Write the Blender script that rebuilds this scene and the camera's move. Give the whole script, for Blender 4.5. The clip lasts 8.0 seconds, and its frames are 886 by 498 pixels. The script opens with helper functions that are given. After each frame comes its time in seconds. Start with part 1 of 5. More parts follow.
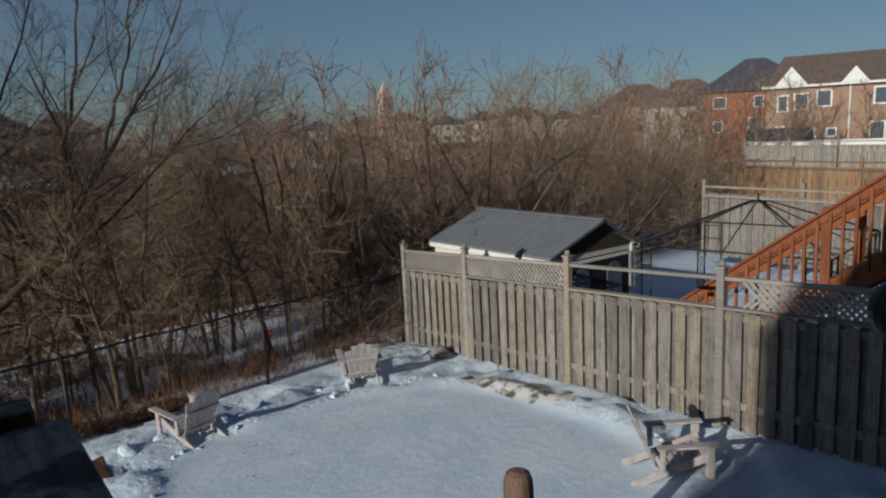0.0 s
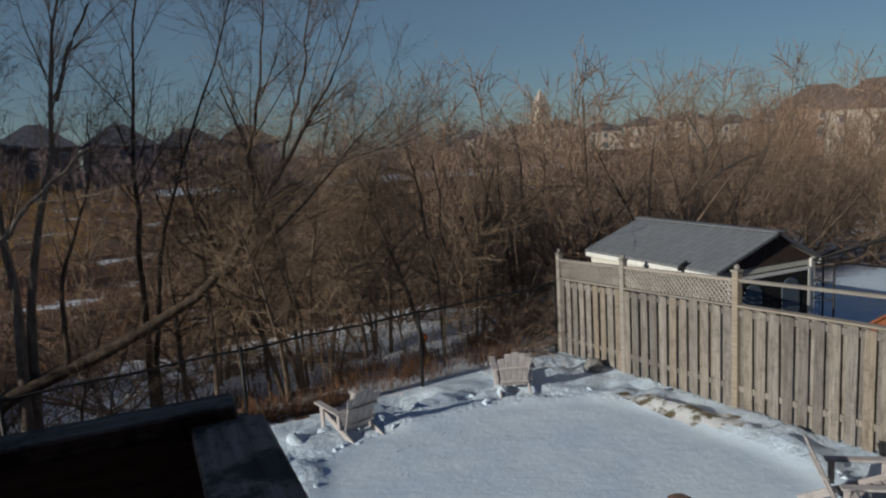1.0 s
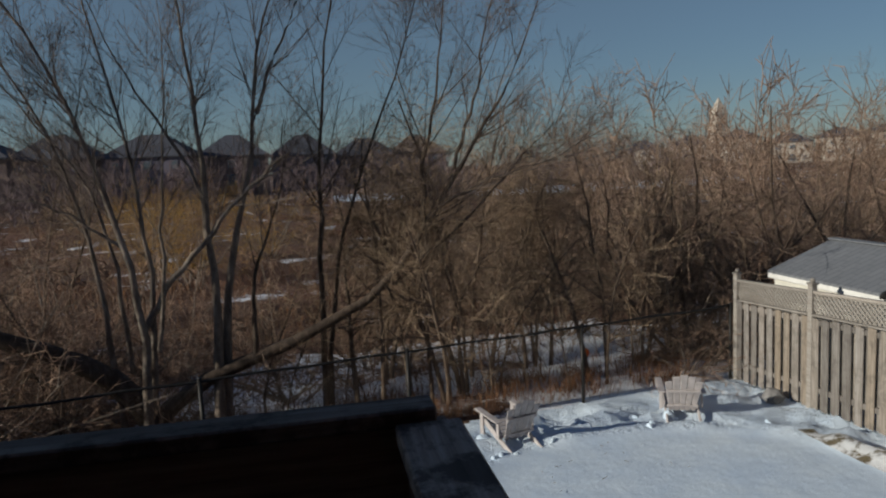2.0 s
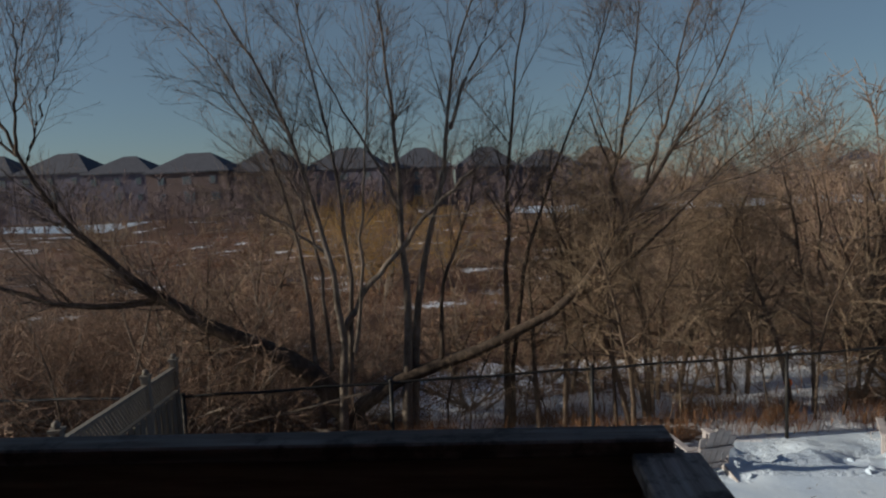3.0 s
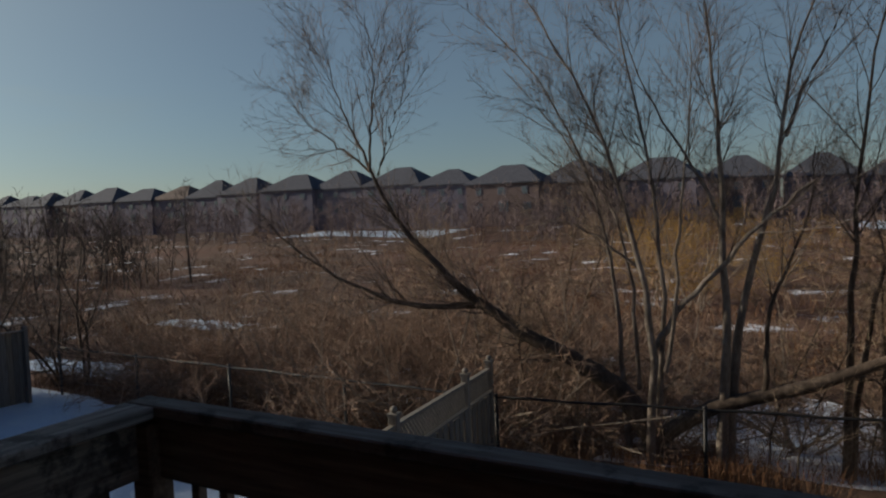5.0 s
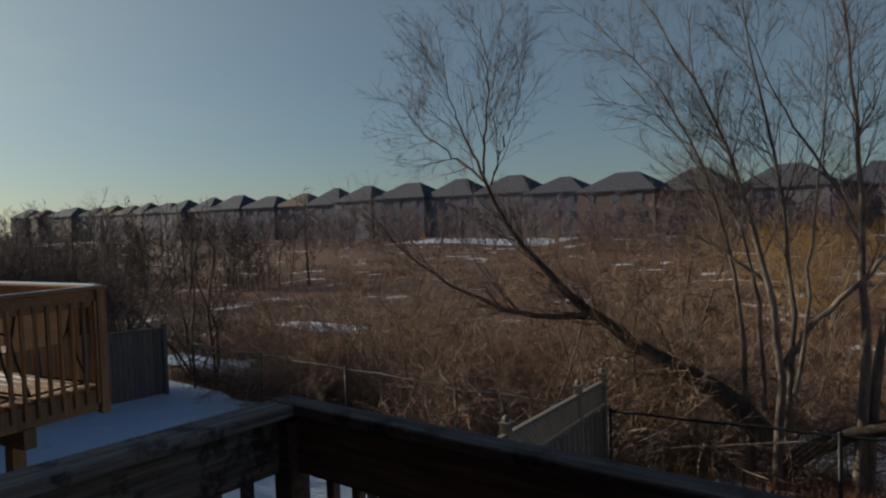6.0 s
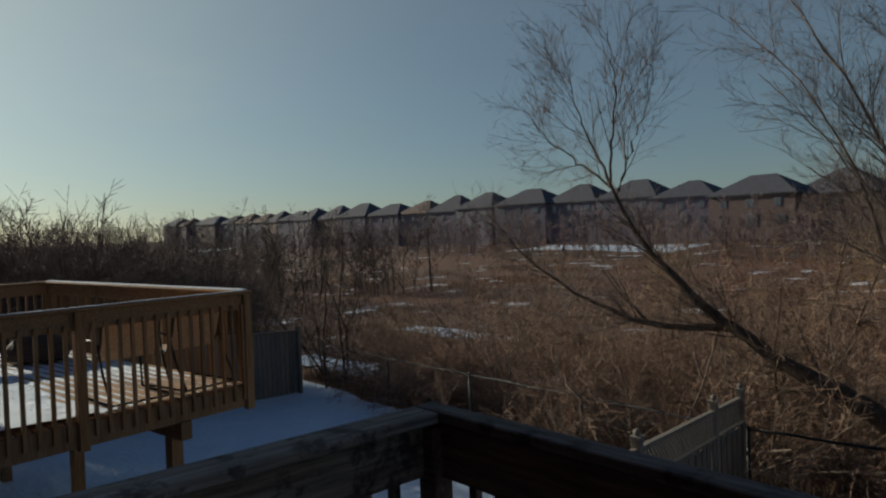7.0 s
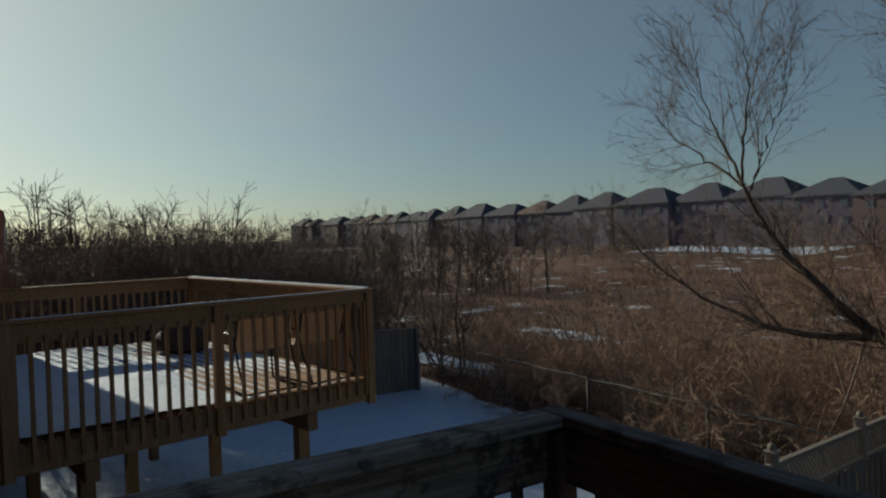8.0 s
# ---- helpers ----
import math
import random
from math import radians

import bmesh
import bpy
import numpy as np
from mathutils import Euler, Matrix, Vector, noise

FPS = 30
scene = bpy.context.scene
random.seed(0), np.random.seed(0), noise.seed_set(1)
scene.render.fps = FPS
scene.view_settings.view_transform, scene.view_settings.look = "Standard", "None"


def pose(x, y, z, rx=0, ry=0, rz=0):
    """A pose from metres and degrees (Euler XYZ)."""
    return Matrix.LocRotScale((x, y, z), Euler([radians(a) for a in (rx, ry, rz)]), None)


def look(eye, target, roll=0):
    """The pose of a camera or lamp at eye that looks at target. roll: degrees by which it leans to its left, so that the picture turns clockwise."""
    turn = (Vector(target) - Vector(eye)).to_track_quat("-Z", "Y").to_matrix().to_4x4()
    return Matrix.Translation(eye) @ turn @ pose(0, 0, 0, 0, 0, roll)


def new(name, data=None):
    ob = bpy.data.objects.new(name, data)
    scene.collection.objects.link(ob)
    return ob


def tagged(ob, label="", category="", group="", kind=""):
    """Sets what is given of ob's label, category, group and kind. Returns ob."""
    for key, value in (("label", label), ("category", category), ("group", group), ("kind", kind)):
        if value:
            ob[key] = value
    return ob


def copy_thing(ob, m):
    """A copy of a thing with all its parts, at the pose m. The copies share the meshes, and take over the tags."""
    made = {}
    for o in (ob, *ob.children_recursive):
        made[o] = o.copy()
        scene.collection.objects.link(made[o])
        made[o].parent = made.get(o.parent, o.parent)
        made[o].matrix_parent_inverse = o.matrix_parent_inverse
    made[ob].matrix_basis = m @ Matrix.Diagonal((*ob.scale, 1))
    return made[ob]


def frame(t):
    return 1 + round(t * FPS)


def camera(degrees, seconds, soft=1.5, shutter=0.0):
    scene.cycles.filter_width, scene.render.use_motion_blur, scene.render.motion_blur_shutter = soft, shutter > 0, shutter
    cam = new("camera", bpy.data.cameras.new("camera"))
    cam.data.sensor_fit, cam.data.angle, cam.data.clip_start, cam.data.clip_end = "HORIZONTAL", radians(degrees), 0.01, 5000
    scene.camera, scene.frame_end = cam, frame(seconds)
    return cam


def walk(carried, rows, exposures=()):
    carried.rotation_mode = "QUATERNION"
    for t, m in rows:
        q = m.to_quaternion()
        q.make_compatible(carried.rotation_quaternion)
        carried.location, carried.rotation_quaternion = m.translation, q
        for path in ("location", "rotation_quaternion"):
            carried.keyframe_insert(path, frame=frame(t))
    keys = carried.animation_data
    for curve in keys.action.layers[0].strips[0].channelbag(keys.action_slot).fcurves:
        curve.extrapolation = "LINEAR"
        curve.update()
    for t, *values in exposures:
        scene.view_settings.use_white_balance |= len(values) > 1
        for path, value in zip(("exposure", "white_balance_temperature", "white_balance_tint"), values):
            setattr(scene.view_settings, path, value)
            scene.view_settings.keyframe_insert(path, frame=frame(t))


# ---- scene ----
cam = camera(65.6, 8.0, soft=2.2)
PATH = [
    (0, (1.515, 0.415, 3.713), (2.694, 1.996, 3.378), -2.8),
    (0.5, (1.515, 0.446, 3.712), (2.523, 2.145, 3.404), -3.2),
    (1, (1.478, 0.449, 3.732), (2.282, 2.257, 3.442), -3.4),
    (2.5, (1.34, 0.45, 3.764), (1.459, 2.436, 3.555), -2.5),
    (3, (1.264, 0.43, 3.786), (1.117, 2.417, 3.606), -2.6),
    (3.5, (1.202, 0.433, 3.783), (0.799, 2.386, 3.624), -2.7),
    (4, (1.22, 0.429, 3.82), (0.588, 2.321, 3.672), -2.6),
    (4.5, (1.169, 0.433, 3.828), (0.348, 2.252, 3.697), -2.4),
    (6, (1.135, 0.342, 3.856), (-0.105, 1.909, 3.775), -1.8),
    (6.5, (1.107, 0.305, 3.869), (-0.262, 1.762, 3.807), -1.8),
    (7, (1.107, 0.263, 3.881), (-0.387, 1.592, 3.83), -2.0),
    (7.5, (1.079, 0.257, 3.884), (-0.527, 1.448, 3.839), -2.0),
    (8, (1.076, 0.248, 3.882), (-0.619, 1.308, 3.843), -1.8),
]
walk(cam, [(t, look(eye, target, roll)) for t, eye, target, roll in PATH],
     exposures=[(0, -0.5, 6000, 7), (1, -0.44, 6000, 7), (2.5, -0.26, 6250, 8), (4.5, -0.16, 6550, 9), (6.5, -0.22, 6650, 6), (8, -0.3, 6650, 3)])

# ---- world, sun, exposure ----
SUN_EL, SUN_AZ = 19.0, 259.0
world = bpy.data.worlds.new("sky")
scene.world = world
world.use_nodes = True
wn = world.node_tree.nodes
sky = wn.new("ShaderNodeTexSky")
sky.sky_type = "NISHITA"
sky.sun_disc = False
sky.sun_elevation = radians(SUN_EL)
sky.sun_rotation = radians(SUN_AZ)
sky.altitude = 200
sky.air_density = 1.0
sky.dust_density = 0.35
sky.ozone_density = 4.6
wn["Background"].inputs["Strength"].default_value = 0.075
# a thin high veil with faint streaks of cirrus
wl = world.node_tree.links
wco, wmap, wnoise, wramp, wmix = (wn.new("ShaderNode" + k) for k in ("TexCoord", "Mapping", "TexNoise", "ValToRGB", "Mix"))
wmap.inputs["Scale"].default_value = (2.0, 2.6, 13.0)
wmap.inputs["Rotation"].default_value = (0.0, 0.05, 0.3)
wnoise.inputs["Scale"].default_value, wnoise.inputs["Detail"].default_value = 1.6, 6.0
wramp.color_ramp.elements[0].position, wramp.color_ramp.elements[0].color = 0.55, (0.42, 0.42, 0.42, 1)
wramp.color_ramp.elements[1].position, wramp.color_ramp.elements[1].color = 0.75, (0.5, 0.5, 0.5, 1)
wmix.data_type = "RGBA"
wl.new(wco.outputs["Generated"], wmap.inputs["Vector"])
wl.new(wmap.outputs[0], wnoise.inputs["Vector"])
wl.new(wnoise.outputs["Fac"], wramp.inputs[0])
wsep, wband, wfac = wn.new("ShaderNodeSeparateXYZ"), wn.new("ShaderNodeMapRange"), wn.new("ShaderNodeMath")
wl.new(wco.outputs["Generated"], wsep.inputs[0])
wl.new(wsep.outputs["Z"], wband.inputs["Value"])
wband.inputs["From Min"].default_value, wband.inputs["From Max"].default_value = 0.38, 0.55
wband.inputs["To Min"].default_value, wband.inputs["To Max"].default_value = 1.0, 0.0
wfac.operation = "MULTIPLY"
wl.new(wramp.outputs[0], wfac.inputs[0])
wl.new(wband.outputs[0], wfac.inputs[1])
wl.new(wfac.outputs[0], wmix.inputs[0])
wdot, wpow, wglow = wn.new("ShaderNodeVectorMath"), wn.new("ShaderNodeMath"), wn.new("ShaderNodeMix")
wdot.operation = "DOT_PRODUCT"
wdot.inputs[1].default_value = (math.sin(radians(SUN_AZ)) * math.cos(radians(SUN_EL)), math.cos(radians(SUN_AZ)) * math.cos(radians(SUN_EL)), math.sin(radians(SUN_EL)))
wl.new(wco.outputs["Generated"], wdot.inputs[0])
wpow.operation, wpow.use_clamp = "POWER", True
wpow.inputs[1].default_value = 5.0
wl.new(wdot.outputs["Value"], wpow.inputs[0])
wglow.data_type = "RGBA"
wglow.inputs[6].default_value, wglow.inputs[7].default_value = (2.35, 2.85, 2.85, 1), (12.5, 13.2, 9.6, 1)
wl.new(wpow.outputs[0], wglow.inputs[0])
wl.new(wglow.outputs[2], wmix.inputs[7])
wl.new(sky.outputs[0], wmix.inputs[6])
wl.new(wmix.outputs[2], wn["Background"].inputs["Color"])
sun_data = bpy.data.lights.new("sun", "SUN")
sun_data.energy = 5.0
sun_data.angle = radians(0.6)
sun_data.color = (1.0, 0.92, 0.79)
sun = new("sun", sun_data)
toward = Vector((math.sin(radians(SUN_AZ)) * math.cos(radians(SUN_EL)), math.cos(radians(SUN_AZ)) * math.cos(radians(SUN_EL)), math.sin(radians(SUN_EL))))
sun.matrix_world = look(toward * 60, (0, 0, 0))


# ---- materials ----
class Mat:
    """A small node-building helper round one Principled material."""

    def __init__(self, name, rough=0.8, metal=0.0):
        self.m = bpy.data.materials.new(name)
        self.m.use_nodes = True
        self.n, self.l = self.m.node_tree.nodes, self.m.node_tree.links
        self.b = self.n["Principled BSDF"]
        self.b.inputs["Roughness"].default_value = rough
        self.b.inputs["Metallic"].default_value = metal
        self.b.inputs["Specular IOR Level"].default_value = 0.25
        self.co = self.n.new("ShaderNodeTexCoord")
        self.geo = self.n.new("ShaderNodeNewGeometry")

    def noise(self, scale, detail=4.0, rough=0.6, stretch=(1, 1, 1), world=True):
        mp = self.n.new("ShaderNodeMapping")
        mp.inputs["Scale"].default_value = stretch
        self.l.new(self.geo.outputs["Position"] if world else self.co.outputs["Object"], mp.inputs["Vector"])
        t = self.n.new("ShaderNodeTexNoise")
        t.inputs["Scale"].default_value, t.inputs["Detail"].default_value, t.inputs["Roughness"].default_value = scale, detail, rough
        self.l.new(mp.outputs[0], t.inputs["Vector"])
        return t.outputs["Fac"]

    def ramp(self, fac, stops):
        r = self.n.new("ShaderNodeValToRGB")
        while len(r.color_ramp.elements) < len(stops):
            r.color_ramp.elements.new(0.5)
        for e, (p, c) in zip(r.color_ramp.elements, stops):
            e.position, e.color = p, (*c, 1) if len(c) == 3 else c
        self.l.new(fac, r.inputs[0])
        return r.outputs[0]

    def mix(self, fac, a, b, kind="MIX"):
        x = self.n.new("ShaderNodeMix")
        x.data_type, x.blend_type = "RGBA", kind
        for sock, v in ((x.inputs[0], fac), (x.inputs[6], a), (x.inputs[7], b)):
            if isinstance(v, (int, float)):
                sock.default_value = v
            elif isinstance(v, tuple):
                sock.default_value = (*v, 1)
            else:
                self.l.new(v, sock)
        return x.outputs[2]

    def math(self, op, a, b=0.0):
        x = self.n.new("ShaderNodeMath")
        x.operation = op
        for sock, v in zip(x.inputs, (a, b)):
            if isinstance(v, (int, float)):
                sock.default_value = v
            else:
                self.l.new(v, sock)
        return x.outputs[0]

    def random(self):
        return self.n.new("ShaderNodeObjectInfo").outputs["Random"]

    def island(self):
        return self.geo.outputs["Random Per Island"]

    def color(self, c):
        if isinstance(c, tuple):
            self.b.inputs["Base Color"].default_value = (*c, 1)
        else:
            self.l.new(c, self.b.inputs["Base Color"])
        return self

    def bump(self, fac, strength=0.4, dist=0.01):
        x = self.n.new("ShaderNodeBump")
        x.inputs["Strength"].default_value, x.inputs["Distance"].default_value = strength, dist
        self.l.new(fac, x.inputs["Height"])
        self.l.new(x.outputs[0], self.b.inputs["Normal"])
        return self


def wood(name, dark, mid, light, tint=0.5, rough=0.8, axis=2, stain=0.0):
    """Weathered sawn timber with grain along one world axis and a random tone for each board."""
    m = Mat(name, rough)
    st = [14.0, 14.0, 14.0]
    st[axis] = 0.9
    grain = m.noise(3.0, 6, 0.65, tuple(st))
    blotch = m.noise(2.2, 3)
    c = m.ramp(grain, [(0.25, dark), (0.5, mid), (0.78, light)])
    c = m.mix(m.math("MULTIPLY", blotch, 0.45), c, dark)
    tone = m.ramp(m.random(), [(0.0, (1 - tint,) * 3), (0.55, (1.0, 1.0, 1.0)), (0.78, (1.0, 0.95, 0.88)), (0.86, (1.0, 0.9, 0.76)), (0.9, (1.0, 0.97, 0.94)), (1.0, (1.15, 1.12, 1.1))])
    c = m.mix(1.0, c, tone, "MULTIPLY")
    if stain:
        c = m.mix(m.ramp(m.noise(7.0, 6, 0.7), [(0.5, (0, 0, 0)), (0.6, (stain,) * 3)]), c, tuple(v * 0.5 for v in dark))
    return m.color(c).bump(grain, 0.5, 0.004).m


M_FENCE = wood("weathered_cedar", (0.12, 0.10, 0.085), (0.30, 0.27, 0.24), (0.47, 0.44, 0.41), 0.42, stain=0.35)
# darker copy of the fence wood, with the left yards' shade in its colour
M_FENCE_SHADE = wood("shaded_fence", (0.10, 0.088, 0.075), (0.23, 0.205, 0.175), (0.36, 0.325, 0.285), 0.3)
M_TRIM = wood("pale_fence_trim", (0.19, 0.165, 0.14), (0.35, 0.315, 0.275), (0.49, 0.455, 0.41), 0.25, axis=1)
M_NDECK = wood("honey_cedar", (0.15, 0.085, 0.045), (0.33, 0.195, 0.10), (0.47, 0.30, 0.17), 0.35)
M_NDECK_X = wood("honey_cedar_flat", (0.15, 0.085, 0.045), (0.33, 0.195, 0.10), (0.47, 0.30, 0.17), 0.35, axis=0)
M_RED = wood("red_stained_wood", (0.16, 0.05, 0.022), (0.34, 0.115, 0.05), (0.46, 0.18, 0.08), 0.3)
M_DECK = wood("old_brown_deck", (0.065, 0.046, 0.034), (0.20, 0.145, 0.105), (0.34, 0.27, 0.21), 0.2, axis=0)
# paler copy for the side boards: sky light on them is in the colour
M_DECK_Y = wood("old_brown_deck_side_skylit", (0.065, 0.05, 0.04), (0.28, 0.23, 0.195), (0.52, 0.46, 0.41), 0.2, axis=1, stain=0.8)
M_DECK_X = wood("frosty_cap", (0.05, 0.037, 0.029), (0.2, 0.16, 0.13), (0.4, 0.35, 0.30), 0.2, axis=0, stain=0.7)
M_POST = wood("log_brown", (0.10, 0.06, 0.042), (0.25, 0.155, 0.11), (0.40, 0.28, 0.21), 0.2)
M_TANFENCE = wood("tan_fence", (0.17, 0.10, 0.055), (0.33, 0.21, 0.12), (0.44, 0.30, 0.19), 0.3)


def plain(name, c, rough=0.6, metal=0.0, vary=0.25, scale=9.0, bump=0.15):
    m = Mat(name, rough, metal)
    f = m.noise(scale, 5)
    lo = tuple(v * (1 - vary) for v in c)
    hi = tuple(min(1, v * (1 + vary * 0.6)) for v in c)
    return m.color(m.ramp(f, [(0.3, lo), (0.7, hi)])).bump(m.noise(scale * 9, 3), bump, 0.003).m


M_PLASTIC = plain("faded_pink_plastic", (0.47, 0.42, 0.40), 0.5)
M_WHITE = plain("white_paint", (0.78, 0.76, 0.71), 0.5, vary=0.12)
M_VINYL = plain("cream_vinyl", (0.70, 0.67, 0.58), 0.5, vary=0.12)
M_IRON = plain("dark_iron", (0.035, 0.032, 0.03), 0.5, 0.4)
M_GALV = plain("dull_galvanised_steel", (0.085, 0.083, 0.08), 0.6, 0.3)
# far walls and trim: distance haze is mixed into these purplish colours
M_FARWALL = plain("hazed_siding", (0.17, 0.15, 0.185), 0.9, vary=0.2, scale=0.6)
M_FARTRIM = plain("hazed_trim", (0.22, 0.205, 0.25), 0.8, vary=0.2)
M_WIRE = plain("rusty_wire", (0.14, 0.11, 0.085), 0.6, 0.5)
M_SLING = plain("tan_sling_cloth", (0.46, 0.33, 0.22), 0.85, scale=30)
M_COVER = plain("dark_brown_cover", (0.075, 0.05, 0.04), 0.8)
M_YELLOW = plain("yellow_plastic", (0.5, 0.38, 0.05), 0.5)
M_STONE = plain("grey_stone", (0.22, 0.21, 0.2), 0.9, vary=0.4)
M_ORANGE = plain("orange_plastic", (0.75, 0.16, 0.03), 0.5)
M_BALL = plain("black_globe", (0.02, 0.025, 0.025), 0.45)
M_DARK = plain("dark_opening", (0.02, 0.018, 0.017), 0.6)
M_STUCCO = plain("pale_stucco", (0.48, 0.42, 0.35), 0.85, vary=0.15)
M_SIDING = plain("blue_grey_siding", (0.36, 0.36, 0.37), 0.7, vary=0.15)

glass = Mat("window_glass", 0.05)
glass.color((0.10, 0.12, 0.14))
glass.b.inputs["Specular IOR Level"].default_value = 0.8
M_GLASS = glass.m


def shingles(name, a, b):
    m = Mat(name, 0.9)
    br = m.n.new("ShaderNodeTexBrick")
    br.inputs["Scale"].default_value = 1.0
    br.inputs["Brick Width"].default_value, br.inputs["Row Height"].default_value = 0.32, 0.14
    br.inputs["Mortar Size"].default_value = 0.012
    br.inputs["Color1"].default_value, br.inputs["Color2"].default_value = (*a, 1), (*b, 1)
    br.inputs["Mortar"].default_value = (*(v * 0.8 for v in a), 1)
    m.l.new(m.geo.outputs["Position"], br.inputs["Vector"])
    f = m.noise(1.5, 5)
    return m.color(m.mix(m.math("MULTIPLY", f, 0.5), br.outputs["Color"], tuple(v * 0.6 for v in a))).bump(m.noise(60, 2), 0.4, 0.004).m


M_GREYROOF = shingles("grey_shingles", (0.18, 0.187, 0.2), (0.215, 0.222, 0.235))
M_BROWNROOF = shingles("brown_shingles", (0.15, 0.11, 0.09), (0.21, 0.16, 0.135))
# charcoal tinted blue for the haze over distant roofs
M_DARKROOF = shingles("charcoal_shingles", (0.08, 0.08, 0.095), (0.12, 0.12, 0.14))


def brick(name, a, b):
    m = Mat(name, 0.9)
    f = m.noise(9.0, 4)
    g = m.noise(0.5, 3)
    c = m.ramp(f, [(0.3, a), (0.7, b)])
    return m.color(m.mix(m.math("MULTIPLY", g, 0.4), c, tuple(v * 0.7 for v in a))).bump(f, 0.3, 0.01).m


M_BRICK = brick("red_brick", (0.26, 0.10, 0.06), (0.38, 0.17, 0.11))
M_TANBRICK = brick("tan_brick", (0.30, 0.19, 0.13), (0.42, 0.28, 0.2))
M_GREYBRICK = brick("grey_brown_brick", (0.15, 0.105, 0.095), (0.22, 0.16, 0.15))


def snow(name, relief):
    m = Mat(name, 0.75)
    g = m.noise(1.1, 5, 0.6)
    fine = m.noise(26.0, 5, 0.7)
    # base tinted blue, so the sky-blue of shaded snow is partly in the colour
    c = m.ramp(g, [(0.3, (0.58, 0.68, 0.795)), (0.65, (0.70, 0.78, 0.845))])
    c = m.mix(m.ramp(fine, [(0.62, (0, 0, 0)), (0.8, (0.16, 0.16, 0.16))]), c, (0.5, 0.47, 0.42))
    m.b.inputs["Subsurface Weight"].default_value = 0.0
    both = m.math("ADD", m.math("MULTIPLY", m.noise(7.0, 4), 1.0), m.math("MULTIPLY", fine, 0.35))
    return m.color(c).bump(both, relief, 0.05).m


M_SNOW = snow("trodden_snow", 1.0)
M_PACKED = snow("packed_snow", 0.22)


def turf_snow():
    """Snow worn through to straw-coloured turf."""
    m = Mat("worn_snow_turf", 0.85)
    f = m.noise(2.6, 6, 0.7)
    blades = m.noise(40.0, 4, 0.7)
    grass = m.ramp(blades, [(0.3, (0.07, 0.055, 0.03)), (0.7, (0.25, 0.20, 0.12))])
    c = m.mix(m.ramp(f, [(0.44, (0, 0, 0)), (0.52, (1, 1, 1))]), grass, (0.78, 0.78, 0.77))
    return m.color(c).bump(blades, 0.6, 0.03).m


M_TURF = turf_snow()


def litter(name, snow_from):
    m = Mat(name, 0.9)
    f = m.noise(0.22, 6, 0.62)
    fine = m.noise(6.0, 6, 0.75)
    big = m.noise(0.05, 3)
    c = m.ramp(fine, [(0.25, (0.03, 0.02, 0.013)), (0.5, (0.11, 0.067, 0.044)), (0.75, (0.22, 0.14, 0.092))])
    c = m.mix(m.ramp(big, [(0.4, (0, 0, 0)), (0.6, (0.55, 0.55, 0.55))]), c, (0.17, 0.075, 0.045))
    patch = m.math("ADD", f, m.math("MULTIPLY", m.math("SUBTRACT", fine, 0.5), 0.35))
    c = m.mix(m.ramp(patch, [(snow_from, (0, 0, 0)), (snow_from + 0.05, (1, 1, 1))]), c, (0.78, 0.79, 0.82))
    return m.color(c).bump(fine, 0.8, 0.12).m


M_RAVINE = litter("leaf_litter_with_snow", 0.42)
M_MARSH = litter("straw_marsh_with_snow", 0.61)
M_LITTER = litter("brown_leaf_litter", 0.66)


def bark(name, a, b, c3):
    m = Mat(name, 0.9)
    f = m.noise(9.0, 6, 0.7, (1, 1, 0.35))
    g = m.noise(0.8, 3)
    c = m.ramp(f, [(0.3, a), (0.55, b), (0.8, c3)])
    c = m.mix(m.math("MULTIPLY", g, 0.5), c, a)
    return m.color(c).bump(f, 0.8, 0.02).m


M_BARK = bark("grey_brown_bark", (0.04, 0.028, 0.02), (0.135, 0.098, 0.072), (0.29, 0.23, 0.18))
M_BRUSHBARK = bark("warm_brown_bark", (0.07, 0.048, 0.034), (0.19, 0.135, 0.098), (0.36, 0.28, 0.21))
M_PALEBARK = bark("pale_poplar_bark", (0.10, 0.075, 0.055), (0.31, 0.25, 0.20), (0.56, 0.50, 0.44))


def twig(name, a, b):
    m = Mat(name, 0.85)
    c = m.ramp(m.island(), [(0.0, a), (1.0, b)])
    return m.color(m.mix(m.math("MULTIPLY", m.noise(1.2, 3), 0.6), c, a)).m


M_TWIG = twig("grey_brown_twig", (0.13, 0.078, 0.046), (0.60, 0.45, 0.30))
M_TWIG_TREE = twig("purplish_grey_twig", (0.06, 0.045, 0.042), (0.34, 0.26, 0.215))
M_TWIG_TAN = twig("tan_twig", (0.10, 0.054, 0.036), (0.64, 0.44, 0.31))
M_TWIG_RED = twig("reddish_twig", (0.13, 0.075, 0.05), (0.56, 0.40, 0.29))
# darkness of trees seen against the sun, put into the twig colour
M_TWIG_BACKLIT = twig("backlit_twig", (0.035, 0.026, 0.022), (0.12, 0.09, 0.075))
M_GOLD = twig("golden_twig", (0.24, 0.13, 0.03), (0.66, 0.40, 0.11))
# scrub by the far houses, with the haze in its twig colour
M_TWIG_HAZE = twig("hazed_twig", (0.09, 0.065, 0.07), (0.36, 0.27, 0.26))
# hedge twigs, with their shaded dimness in the colour
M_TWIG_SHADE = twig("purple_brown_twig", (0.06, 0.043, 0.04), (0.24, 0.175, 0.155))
M_STRAW = twig("straw_blades", (0.075, 0.042, 0.026), (0.37, 0.22, 0.13))
M_RUST = twig("rusty_reeds", (0.09, 0.042, 0.022), (0.32, 0.16, 0.075))


